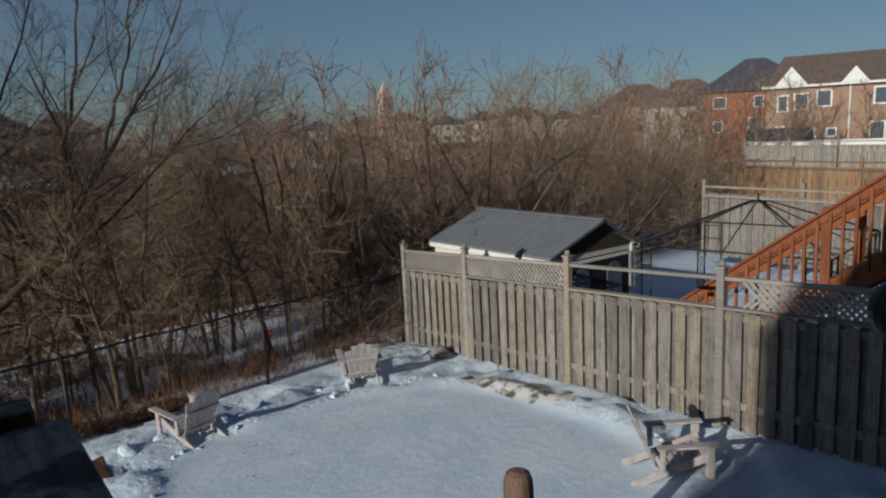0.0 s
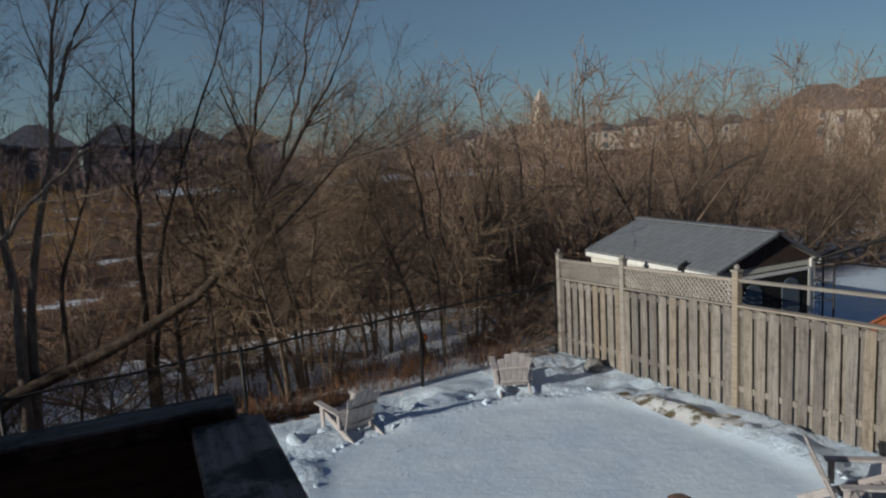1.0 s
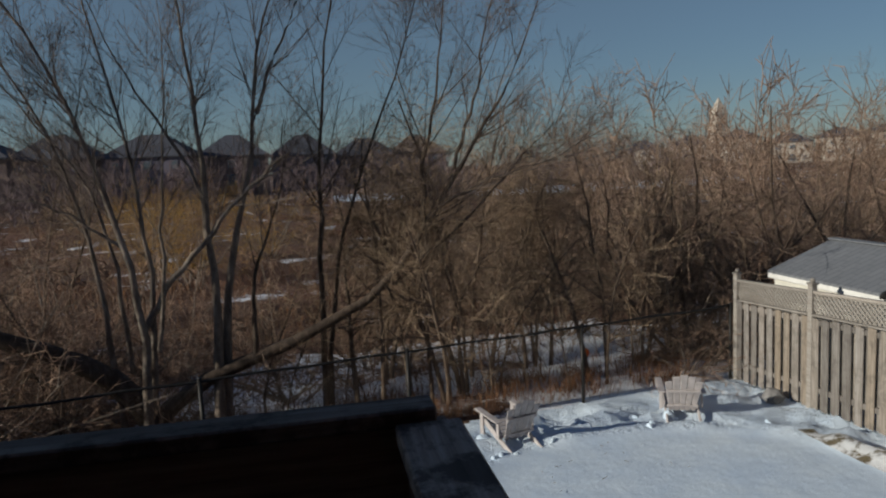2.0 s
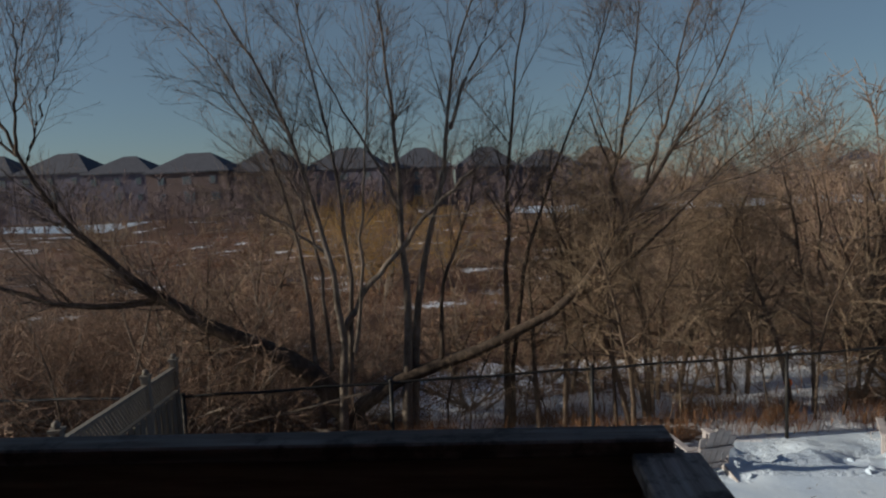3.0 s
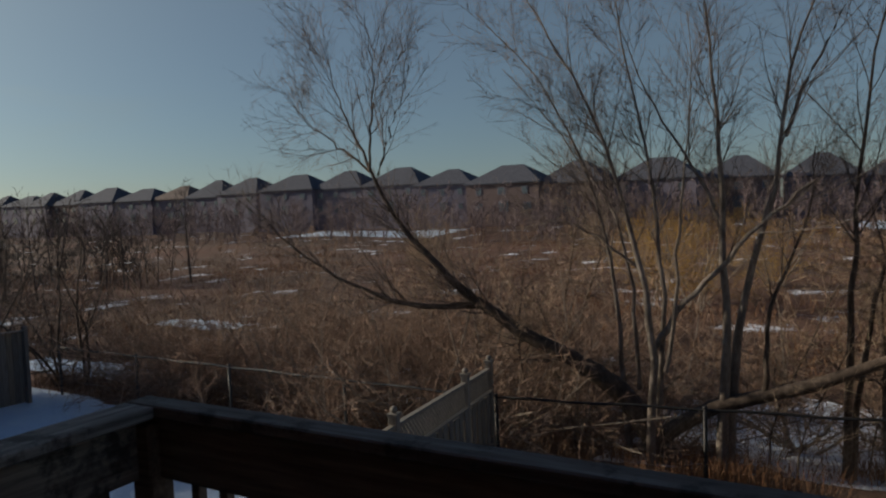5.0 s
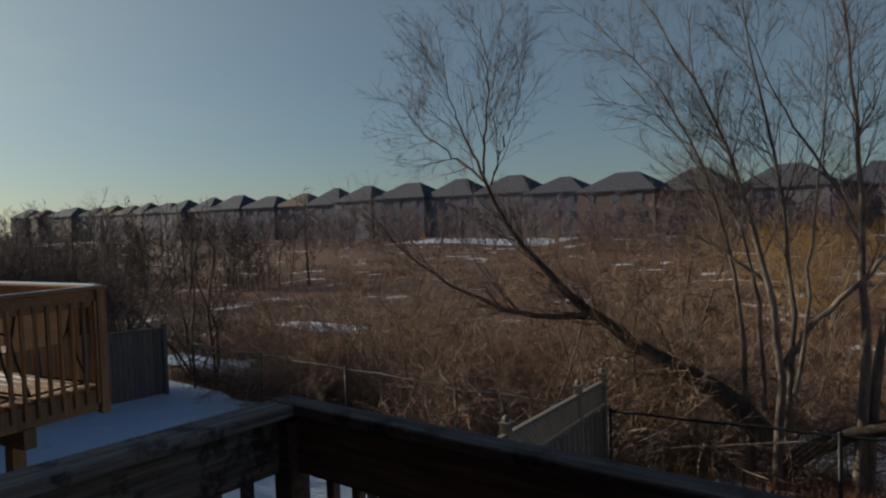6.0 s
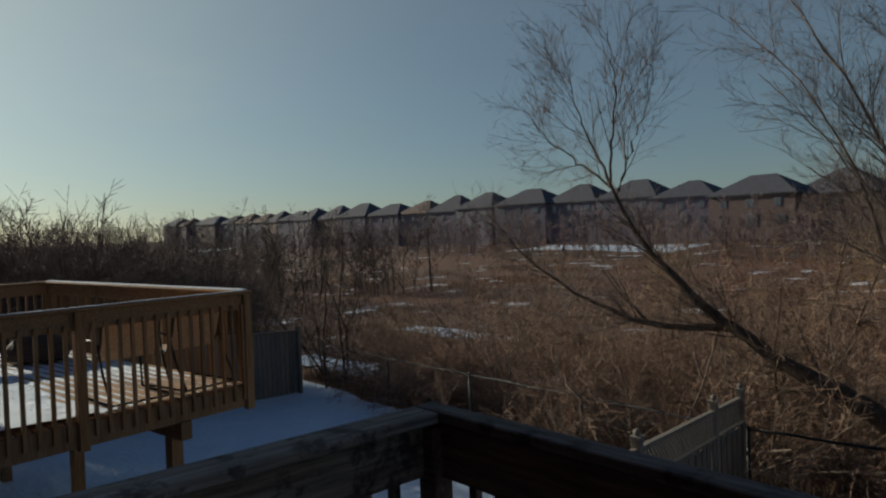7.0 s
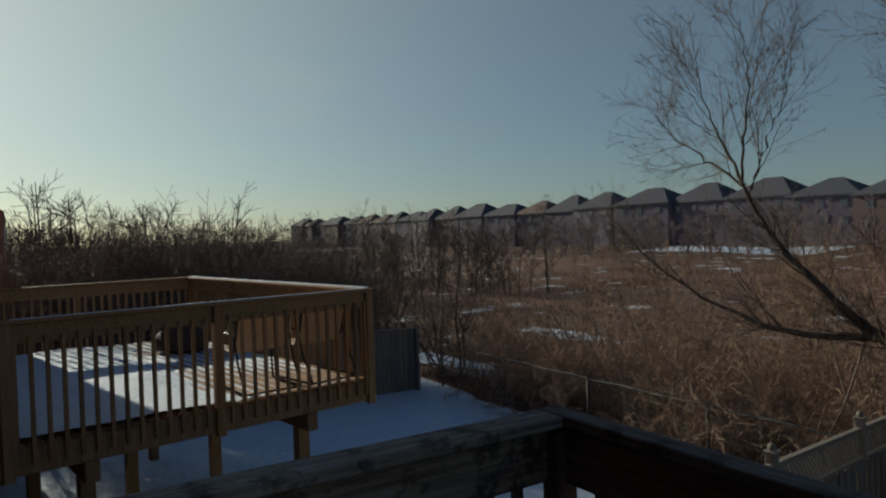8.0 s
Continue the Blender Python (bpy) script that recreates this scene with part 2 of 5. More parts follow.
# ---- mesh helpers ----
def raw(name, verts, faces, smooth=False):
    me = bpy.data.meshes.new(name)
    me.from_pydata([tuple(v) for v in verts], [], [tuple(f) for f in faces])
    if smooth:
        me.polygons.foreach_set("use_smooth", [True] * len(me.polygons))
    me.update()
    return me


SLABS = {}


def slab(lx, ly, lz, bev=0.006):
    """A chamfered board, centred; alike boards share one mesh."""
    key = (round(lx, 3), round(ly, 3), round(lz, 3), bev)
    if key not in SLABS:
        bm = bmesh.new()
        bmesh.ops.create_cube(bm, size=1.0, matrix=Matrix.Diagonal((lx, ly, lz, 1)))
        b = min(bev, min(lx, ly, lz) * 0.3)
        bmesh.ops.bevel(bm, geom=bm.edges[:], offset=b, segments=1, affect="EDGES")
        me = bpy.data.meshes.new("board")
        bm.to_mesh(me)
        bm.free()
        SLABS[key] = me
    return SLABS[key]


def thing(name, m, label, category, group="", kind=""):
    ob = new(name)
    ob.empty_display_size = 0.2
    ob.matrix_basis = m
    return tagged(ob, label, category, group, kind)


def part(name, me, mat, parent=None, label="", m=None):
    """One mesh object under a thing or part. A mesh that is shared keeps its first material."""
    if isinstance(me, bmesh.types.BMesh):
        data = bpy.data.meshes.new(name)
        me.to_mesh(data)
        me.free()
        me = data
    if not me.materials:
        me.materials.append(mat)
    elif me.materials[0] != mat:
        me = me.copy()
        me.materials[0] = mat
    ob = new(name, me)
    ob.parent = parent
    if m is not None:
        ob.matrix_basis = m
    if label:
        ob["label"] = label
    return ob


MATSLABS = {}


def board(name, parent, mat, cx, cy, cz, lx, ly, lz, rx=0, ry=0, rz=0, bev=0.006, label=""):
    me = slab(lx, ly, lz, bev)
    key = (me.name, mat.name)
    if key not in MATSLABS:
        MATSLABS[key] = me.copy()
        MATSLABS[key].materials.append(mat)
    return part(name, MATSLABS[key], mat, parent, label, pose(cx, cy, cz, rx, ry, rz))


def tube_arrays(P, R, sides):
    """Vertices and faces of many tubes at once. P: n x k x 3 points, R: n x k radii."""
    n, k, _ = P.shape
    T = np.empty_like(P)
    T[:, 1:-1] = P[:, 2:] - P[:, :-2]
    T[:, 0], T[:, -1] = P[:, 1] - P[:, 0], P[:, -1] - P[:, -2]
    T /= np.linalg.norm(T, axis=2, keepdims=True) + 1e-9
    ref = np.where(np.abs(T[..., 2:3]) > 0.9, np.array([1.0, 0, 0]), np.array([0, 0, 1.0]))
    U = np.cross(T, ref)
    U /= np.linalg.norm(U, axis=2, keepdims=True) + 1e-9
    V = np.cross(T, U)
    a = np.arange(sides) * 2 * np.pi / sides
    ring = U[:, :, None, :] * np.cos(a)[None, None, :, None] + V[:, :, None, :] * np.sin(a)[None, None, :, None]
    verts = (P[:, :, None, :] + ring * R[:, :, None, None]).reshape(-1, 3)
    i = np.arange(n)[:, None, None] * k * sides
    j = np.arange(k - 1)[None, :, None] * sides
    s = np.arange(sides)[None, None, :]
    s2 = (s + 1) % sides
    f = np.stack([i + j + s, i + j + s2, i + j + sides + s2, i + j + sides + s], axis=-1).reshape(-1, 4)
    return verts, f


def mesh_arrays(name, chunks, smooth=True):
    verts, quads, off = [], [], 0
    for v, f in chunks:
        verts.append(v)
        quads.append(f + off)
        off += len(v)
    v, q = np.concatenate(verts).astype(np.float32), np.concatenate(quads).astype(np.int32)
    me = bpy.data.meshes.new(name)
    me.vertices.add(len(v))
    me.vertices.foreach_set("co", v.ravel())
    me.loops.add(q.size)
    me.loops.foreach_set("vertex_index", q.ravel())
    me.polygons.add(len(q))
    me.polygons.foreach_set("loop_start", np.arange(len(q), dtype=np.int32) * 4)
    me.polygons.foreach_set("use_smooth", np.full(len(q), smooth))
    me.update(calc_edges=True)
    return me


def pipe(name, pts, r, mat, parent=None, sides=8, label="", m=None):
    P = np.array([pts], float)
    v, f = tube_arrays(P, np.full(P.shape[:2], r), sides)
    k = len(pts)
    me = raw(name, v, [tuple(q) for q in f] + [tuple(range(sides))[::-1], tuple(range((k - 1) * sides, k * sides))], True)
    return part(name, me, mat, parent, label, m)


def resample(pts, k):
    p = np.array(pts, float)
    d = np.concatenate([[0], np.cumsum(np.linalg.norm(np.diff(p, axis=0), axis=1))])
    d /= d[-1]
    out = np.empty((k, 3))
    for c in range(3):
        out[:, c] = np.interp(np.linspace(0, 1, k), d, p[:, c])
    for _ in range(2):
        out[1:-1] = 0.25 * out[:-2] + 0.5 * out[1:-1] + 0.25 * out[2:]
    return out


def shoots(rng, P, R, per, span, angle, length, k, up=0.15, wander=0.12, thick=0.55, tip=0.25, rmin=0.002, rmax=1.0):
    """Side shoots of the given limbs: per shoots each, from span of its length, at an angle, with a pull upwards."""
    n, kp, _ = P.shape
    par = np.repeat(np.arange(n), per)
    m = len(par)
    t = rng.uniform(span[0], span[1], m) * (kp - 1)
    i = np.minimum(t.astype(int), kp - 2)
    f = (t - i)[:, None]
    base = P[par, i] * (1 - f) + P[par, i + 1] * f
    rb = R[par, i] * (1 - f[:, 0]) + R[par, i + 1] * f[:, 0]
    d = P[par, i + 1] - P[par, i]
    d /= np.linalg.norm(d, axis=1, keepdims=True) + 1e-9
    side = rng.normal(size=(m, 3))
    side -= (side * d).sum(1, keepdims=True) * d
    side /= np.linalg.norm(side, axis=1, keepdims=True) + 1e-9
    a = np.radians(rng.uniform(angle[0], angle[1], m))[:, None]
    d = d * np.cos(a) + side * np.sin(a)
    L = rng.uniform(length[0], length[1], m) * (1.15 - 0.5 * t / (kp - 1))
    Q = np.empty((m, k, 3))
    Q[:, 0] = base
    for j in range(1, k):
        d = d + rng.normal(size=(m, 3)) * wander + np.array([0, 0, up])
        d /= np.linalg.norm(d, axis=1, keepdims=True)
        Q[:, j] = Q[:, j - 1] + d * (L / (k - 1))[:, None]
    r0 = np.clip(rb * thick, rmin, rmax)
    RR = r0[:, None] * np.linspace(1, tip, k)[None, :]
    return Q, np.maximum(RR, rmin * 0.7)


def g(x, y):
    """Height of the yards' ground."""
    return -0.03 - 0.06 * (y - 4.83)


REAR = [(-40.0, 10.6), (-16.4, 10.4), (-3.2, 10.15), (8.95, 11.75), (30.0, 14.5)]


def rear(x):
    """The rear lot line."""
    return float(np.interp(x, [p[0] for p in REAR], [p[1] for p in REAR]))


def land(x, y):
    """Height of the land, from the yards over the bank and the marsh to the far row of houses."""
    ry = np.interp(x, [p[0] for p in REAR], [p[1] for p in REAR])
    d = y - ry
    yard = -0.03 - 0.06 * (np.clip(y, -30, 40) - 4.83)
    edge = -0.03 - 0.06 * (ry - 4.83)
    out = edge + np.interp(d, [0, 1.0, 3.5, 8, 16, 50, 95, 106, 3000], [0, -0.1, -0.6, -0.9, -1.05, -0.9, 0.3, 1.0, 3.0])
    w = np.clip(d / 0.8, 0, 1)
    return yard * (1 - w) + out * w


def land1(x, y):
    return float(land(np.array([float(x)]), np.array([float(y)]))[0])


# ---- ground ----
def spaced(a, b, step, far, grow=1.17):
    mid = list(np.arange(a, b + step / 2, step))
    lo, hi, s = [], [], step
    p, q = a, b
    while q < far:
        s *= grow
        p, q = p - s, q + s
        lo.append(p)
        hi.append(q)
    return np.array(lo[::-1] + mid + hi)


RINK = (5.55, 6.75, 2.55, 2.75)


def rink_edge(x, y):
    """Distance outward from the edge of the flattened snow, about in metres."""
    u, v = (x - RINK[0]) / RINK[2], (y - RINK[1]) / RINK[3]
    return ((np.abs(u) ** 3 + np.abs(v) ** 3) ** (1 / 3) - 1) * 2.6


def lumps(x, y, f, seed):
    r = np.random.RandomState(seed)
    z = np.zeros_like(x)
    for i in range(9):
        a, s = r.uniform(0, 6.28), f * 1.5 ** r.uniform(-1, 2.2)
        z += np.sin((x * np.cos(a) + y * np.sin(a)) * s + r.uniform(0, 6.28)) * np.sin((y * np.cos(a * 1.7) - x * np.sin(a * 1.7)) * s * 0.8 + r.uniform(0, 6.28))
    return z / 4.0


gx, gy = spaced(-17.0, 13.0, 0.13, 2600), spaced(-2.0, 13.0, 0.11, 2600)
GX, GY = np.meshgrid(gx, gy)
GZ = land(GX, GY)
yardish = np.clip((np.interp(GX, [p[0] for p in REAR], [p[1] for p in REAR]) - GY) / 0.5, 0, 1) * (np.abs(GX) < 25) * (GY > -6)
e = rink_edge(GX, GY)
ours = yardish * ((GX > -3.0) & (GX < 8.9))
rough_snow = np.clip(e / 0.4, 0, 1)
GZ += ours * rough_snow * (0.08 * lumps(GX, GY, 3.0, 3) + 0.1 * lumps(GX, GY, 10.0, 4) * np.clip(0.6 + lumps(GX, GY, 1.3, 16), 0, 1.4))
GZ += ours * np.exp(-((e - 0.18) / 0.2) ** 2) * np.clip(0.09 + 0.07 * lumps(GX, GY, 2.4, 5), 0, 0.3)
GZ += ours * np.exp(-((GY - 10.15 - 0.12 * (GX - 6)) / 0.28) ** 2) * np.clip(0.10 + 0.10 * lumps(GX, GY, 2.6, 6), 0, 0.35)
GZ -= ours * np.exp(-((GY - 10.55 - 0.12 * (GX - 6)) / 0.2) ** 2) * 0.06
GZ += ours * (1 - rough_snow) * 0.006 * lumps(GX, GY, 5.0, 8)
GZ += yardish * (1 - ours.astype(float)) * 0.012 * lumps(GX, GY, 2.5, 7)
beyond = (1 - yardish) * (GY > 8) * (GY < 130)
GZ += beyond * np.clip((GY - 11) / 6, 0, 1) * (0.14 * lumps(GX, GY, 0.8, 9) + 0.3 * lumps(GX, GY, 0.14, 10))
nx_, ny_ = len(gx), len(gy)
idx = np.arange(nx_ * ny_).reshape(ny_, nx_)
quads = np.stack([idx[:-1, :-1], idx[:-1, 1:], idx[1:, 1:], idx[1:, :-1]], -1).reshape(-1, 4)
ground_mesh = mesh_arrays("ground", [(np.stack([GX, GY, GZ], -1).reshape(-1, 3), quads)])
for mat in (M_SNOW, M_TURF, M_RAVINE, M_MARSH, M_PACKED, M_LITTER):
    ground_mesh.materials.append(mat)
cx_, cy_ = (GX[:-1, :-1] + GX[1:, 1:]) / 2, (GY[:-1, :-1] + GY[1:, 1:]) / 2
dline = cy_ - np.interp(cx_, [p[0] for p in REAR], [p[1] for p in REAR]) + 0.25 * lumps(cx_, cy_, 1.5, 12)
kind = np.where(dline > 0.1, 2, 0)
kind = np.where((dline > 9.5 + 2.5 * lumps(cx_, cy_, 0.5, 20)) | ((dline > 0.1) & (cx_ < -2.5 + 0.5 * lumps(cx_, cy_, 0.8, 14))), 3, kind)
for sx_, sy_, ra, rb in ((-20.3, 14.3, 4.2, 1.5), (-12.6, 18.4, 2.0, 0.8), (-26.0, 24.0, 3.0, 1.0)):
    kind = np.where(((cx_ - sx_) / ra) ** 2 + ((cy_ - sy_) / rb) ** 2 + 0.35 * lumps(cx_, cy_, 1.7, 15) < 1, 0, kind)
kind = np.where((cx_ > -3.3) & (cx_ < 2.9 + 0.5 * lumps(cx_, cy_, 1.6, 24)) & (dline > -1.9) & (dline < 1.5), 5, kind)
worn = np.exp(-((cx_ - 8.25 + 0.13 * (cy_ - 7.4)) / 0.33) ** 2 - ((cy_ - 7.6) / 1.5) ** 2) + 0.12 * lumps(cx_, cy_, 3.0, 13)
kind = np.where(cx_ < -33 + lumps(cx_, cy_, 0.3, 19), 3, kind)
strip = (cy_ > 101) & (cy_ < 104) & (lumps(cx_, cy_ * 0.2, 0.09, 18) > 0.22)
kind = np.where(strip, 0, kind)
kind = np.where((rink_edge(cx_, cy_) < 0.05) & (dline < 0), 4, kind)
kind = np.where((worn > 0.5) & (dline < 0), 1, kind)
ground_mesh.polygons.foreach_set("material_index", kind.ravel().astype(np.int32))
ground = tagged(new("ground", ground_mesh), "snow-covered yards falling to a marsh of straw and snow patches", "ground", kind="structure")

# ---- our balcony deck ----
deck = thing("balcony_deck", pose(0, 0, 0), "dark weathered wooden balcony deck with a broad capped railing", "deck")
RZ = 3.25
AX0, AX1, BX0, BX1, FY0, FY1 = 1.53, 1.67, -0.84, -0.70, 1.775, 1.915
board("front_cap", deck, M_DECK_X, 0.39, 1.871, RZ - 0.019, 2.46, 0.088, 0.038, bev=0.005, label="worn dark cap board")
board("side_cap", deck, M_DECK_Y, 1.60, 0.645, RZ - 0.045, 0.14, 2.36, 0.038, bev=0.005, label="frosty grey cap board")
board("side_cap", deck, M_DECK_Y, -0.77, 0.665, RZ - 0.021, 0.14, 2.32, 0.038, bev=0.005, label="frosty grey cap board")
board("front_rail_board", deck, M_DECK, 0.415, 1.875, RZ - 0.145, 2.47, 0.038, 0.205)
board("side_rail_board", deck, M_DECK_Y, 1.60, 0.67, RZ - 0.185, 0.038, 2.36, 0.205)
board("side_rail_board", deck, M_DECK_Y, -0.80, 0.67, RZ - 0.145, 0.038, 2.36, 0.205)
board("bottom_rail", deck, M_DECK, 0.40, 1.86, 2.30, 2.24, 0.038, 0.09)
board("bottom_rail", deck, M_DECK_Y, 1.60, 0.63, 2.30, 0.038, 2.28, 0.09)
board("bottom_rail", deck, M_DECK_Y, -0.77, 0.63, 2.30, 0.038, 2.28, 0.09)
for px_, py_ in ((1.60, 1.86), (-0.77, 1.86), (1.60, -0.5), (-0.77, -0.5)):
    board("rail_post", deck, M_DECK, px_, py_, 2.66, 0.089, 0.089, 1.05)
for i in range(18):
    board("baluster", deck, M_DECK, -0.62 + i * 0.124, 1.913, 2.70, 0.036, 0.036, 0.88, bev=0.004)
for i in range(18):
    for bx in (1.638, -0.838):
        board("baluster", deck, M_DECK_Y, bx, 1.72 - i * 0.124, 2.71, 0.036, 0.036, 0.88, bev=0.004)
for i in range(17):
    board("floor_board", deck, M_DECK, 0.415, -0.44 + i * 0.146, 2.16, 2.5, 0.138, 0.036)
board("rim_joist", deck, M_DECK, 0.415, 1.93, 2.02, 2.5, 0.038, 0.235)
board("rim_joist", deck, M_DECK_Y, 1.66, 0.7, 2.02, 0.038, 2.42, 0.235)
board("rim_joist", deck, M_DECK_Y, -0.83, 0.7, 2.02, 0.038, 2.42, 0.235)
for px_ in (-0.7, 1.53):
    board("support_post", deck, M_DECK, px_, 1.8, 0.95, 0.14, 0.14, 2.0)

# brown post beside the balcony, with a rounded head
bm = bmesh.new()
prof = [(0.0, 1.34), (0.05, 1.335), (0.085, 1.315), (0.103, 1.27), (0.108, 1.2), (0.11, 0.6), (0.114, -0.15)]
rings = []
for r, z in prof:
    rings.append([bm.verts.new((r * math.cos(i * math.pi / 8), r * math.sin(i * math.pi / 8), z)) for i in range(16)] if r else [bm.verts.new((0, 0, z))])
for i in range(16):
    bm.faces.new((rings[0][0], rings[1][i], rings[1][(i + 1) % 16]))
for a, b in zip(rings[1:], rings[2:]):
    for i in range(16):
        bm.faces.new((a[i], b[i], b[(i + 1) % 16], a[(i + 1) % 16]))
log_post = part("wooden_post", bm, M_POST, None, "", pose(4.58, 3.77, 0.0))
tagged(log_post, "round brown wooden post with a worn domed top", "post")

# dark globe on a thin garden pole
lamp = thing("garden_lamp", pose(2.435, 0.725, 0.02), "black globe garden lamp on a thin pole beside the balcony", "lamp")
bm = bmesh.new()
bmesh.ops.create_uvsphere(bm, u_segments=20, v_segments=12, radius=0.04, matrix=Matrix.Translation((0, 0, 3.455)))
part("globe", bm, M_BALL, lamp)
pipe("pole", [(0, 0, 0.1), (0, 0, 3.42)], 0.008, M_IRON, lamp)
pipe("collar", [(0, 0, 3.405), (0, 0, 3.425)], 0.016, M_IRON, lamp)


# ---- houses that close the row behind the camera ----
def row_house(x0, x1, y, label, eave=11.0, deep=9.0):
    h = thing("house", pose((x0 + x1) / 2, y - deep / 2, 0), label, "house", "houses in our row")
    w = x1 - x0
    part("wall", raw("wall", *box_faces(w, deep, eave + 0.5, eave / 2 - 0.25)), M_BRICK, h)
    v = [(-w / 2 - .1, -deep / 2 - .4, eave), (w / 2 + .1, -deep / 2 - .4, eave), (w / 2 + .1, deep / 2 + .05, eave), (-w / 2 - .1, deep / 2 + .05, eave), (-w / 2 - .1, 0, eave + 2.4), (w / 2 + .1, 0, eave + 2.4)]
    part("roof", raw("roof", v, [(0, 1, 5, 4), (2, 3, 4, 5), (0, 4, 3), (1, 2, 5), (0, 3, 2, 1)]), M_BROWNROOF, h)
    for wx in (-w * 0.25, w * 0.25):
        win = board("window", h, M_WHITE, wx, deep / 2 + 0.02, 4.2, 1.3, 0.08, 1.3)
        board("pane", win, M_GLASS, 0, 0.03, 0, 1.1, 0.04, 1.1)
    return h


def box_faces(w, d, h, cz=0.0, cx=0.0, cy=0.0):
    v = [(cx + sx * w / 2, cy + sy * d / 2, cz + sz * h / 2) for sz in (-1, 1) for sx, sy in ((-1, -1), (1, -1), (1, 1), (-1, 1))]
    return v, [(3, 2, 1, 0), (4, 5, 6, 7), (0, 1, 5, 4), (1, 2, 6, 5), (2, 3, 7, 6), (3, 0, 4, 7)]


row_house(-14.0, -3.6, -0.1, "brick house with a gabled brown roof behind the cedar deck", 9.2)
row_house(-3.4, 8.6, -0.62, "brick house with a gabled brown roof behind the balcony")
row_house(-46.0, -31.0, -0.05, "brick house with a gabled brown roof further along the row", 5.4, 13.0)
row_house(9.4, 20.0, -2.5, "brick house with a gabled brown roof behind the red stairs", 7.0)


# ---- fences ----
def post_cap(parent, mat, x, y, z):
    bm = bmesh.new()
    bmesh.ops.create_cube(bm, size=1.0, matrix=pose(0, 0, 0) @ Matrix.Diagonal((0.125, 0.125, 0.03, 1)))
    bmesh.ops.create_uvsphere(bm, u_segments=10, v_segments=6, radius=0.042, matrix=Matrix.Translation((0, 0, 0.05)))
    return part("post_cap", bm, mat, parent, "", pose(x, y, z))


def lattice(parent, mat, x, y0, y1, z0, z1, h, step=0.085, cut=None):
    """One lattice panel of crossed strips between two posts, following the slope. cut: the y past which it has lost its strips."""
    vs, fs = [], []
    L = abs(y1 - y0)
    for side, sx in ((1, -0.006), (-1, 0.006)):
        s = -h
        while s < L:
            a0, a1 = max(s, 0.0), min(s + h, L)
            if a1 - a0 > 0.03:
                b0, b1 = (a0 - s) / h, (a1 - s) / h
                if side < 0:
                    b0, b1 = 1 - b0, 1 - b1
                pts = []
                for a, b in ((a0, b0), (a1, b1)):
                    y = y0 + (y1 - y0) * a / L
                    z = z0 + (z1 - z0) * a / L + b * h
                    pts.append((y, z))
                mid = (pts[0][0] + pts[1][0]) / 2
                if cut is None or mid < cut:
                    wv = 0.0155
                    k = len(vs)
                    for xx in (x + sx - 0.005, x + sx + 0.005):
                        for (y, z) in pts:
                            vs += [(xx, y - wv * 0.7, z - wv * 0.7 * side * -1), (xx, y + wv * 0.7, z + wv * 0.7 * side * -1)]
                    fs += [(k, k + 1, k + 3, k + 2), (k + 4, k + 6, k + 7, k + 5), (k, k + 2, k + 6, k + 4), (k + 1, k + 5, k + 7, k + 3)]
            s += step
    return part("lattice", raw("lattice", vs, fs), mat, parent)


def board_fence(name, x, posts, label, mat, trim, height=1.5, lat=(True,), seed=1, cap=0.37, cut_panel=None, turn=0.0):
    """A shadowbox fence along y, its boards proud and recessed in turn, with lattice under a top rail."""
    rng = random.Random(seed)
    f = thing(name, pose(x, posts[0], 0, 0, 0, turn) @ pose(-x, -posts[0], 0), label, "fence")
    for y in posts:
        zb = g(x, y)
        tall = height + cap + 0.12
        board("post", f, trim, x, y, zb + tall / 2 - 0.05, 0.1, 0.1, round(tall + 0.1, 2))
        post_cap(f, trim, x, y, zb + tall + 0.01)
    for i, (ya, yb) in enumerate(zip(posts, posts[1:])):
        za, zb = g(x, ya), g(x, yb)
        L, mid, zm = abs(yb - ya), (ya + yb) / 2, (za + zb) / 2
        tilt = math.degrees(math.atan2(zb - za, yb - ya))
        tilt = tilt if yb > ya else math.degrees(math.atan2(za - zb, ya - yb))
        board("rail", f, mat, x, mid, zm + 0.32, 0.04, L - 0.1, 0.09, rx=tilt)
        board("rail", f, mat, x, mid, zm + height - 0.1, 0.04, L - 0.1, 0.09, rx=tilt)
        board("cap_rail", f, trim, x, mid, zm + height + 0.012, 0.13, L - 0.1, 0.03, rx=tilt)
        board("top_rail", f, trim, x, mid, zm + height + cap, 0.07, L - 0.1, 0.045, rx=tilt)
        n = int((L - 0.12) / 0.105)
        for k in range(n):
            y = min(ya, yb) + 0.06 + (k + 0.5) * (L - 0.12) / n
            side = -1 if k % 2 == 0 else 1
            h = height - 0.04 - rng.choice((0, 0, 0.01, 0.02))
            zz = g(x, y) + 0.02 + h / 2 + rng.uniform(-0.012, 0.012)
            board("board", f, mat, x + side * 0.029 + rng.uniform(-0.003, 0.003), y, zz, 0.019, round(0.142 + rng.choice((0, -0.006)), 3), round(h, 2), rx=rng.uniform(-0.5, 0.5), rz=rng.uniform(-1.5, 1.5), bev=0.003)
        if lat[i % len(lat)]:
            ys = sorted(((ya, za), (yb, zb)))
            lattice(f, trim, x, ys[0][0] + 0.05, ys[1][0] - 0.05, ys[0][1] + height + 0.03, ys[1][1] + height + 0.03, cap - 0.05, cut=4.45 if i == cut_panel else None)
    return f


board_fence("board_fence", 8.95, [11.68, 9.75, 7.32, 4.85, 2.4, -0.1], "weathered grey-brown shadowbox fence with lattice top and missing panel", M_FENCE, M_TRIM, lat=(True, True, False, True, True), seed=4, cut_panel=3)
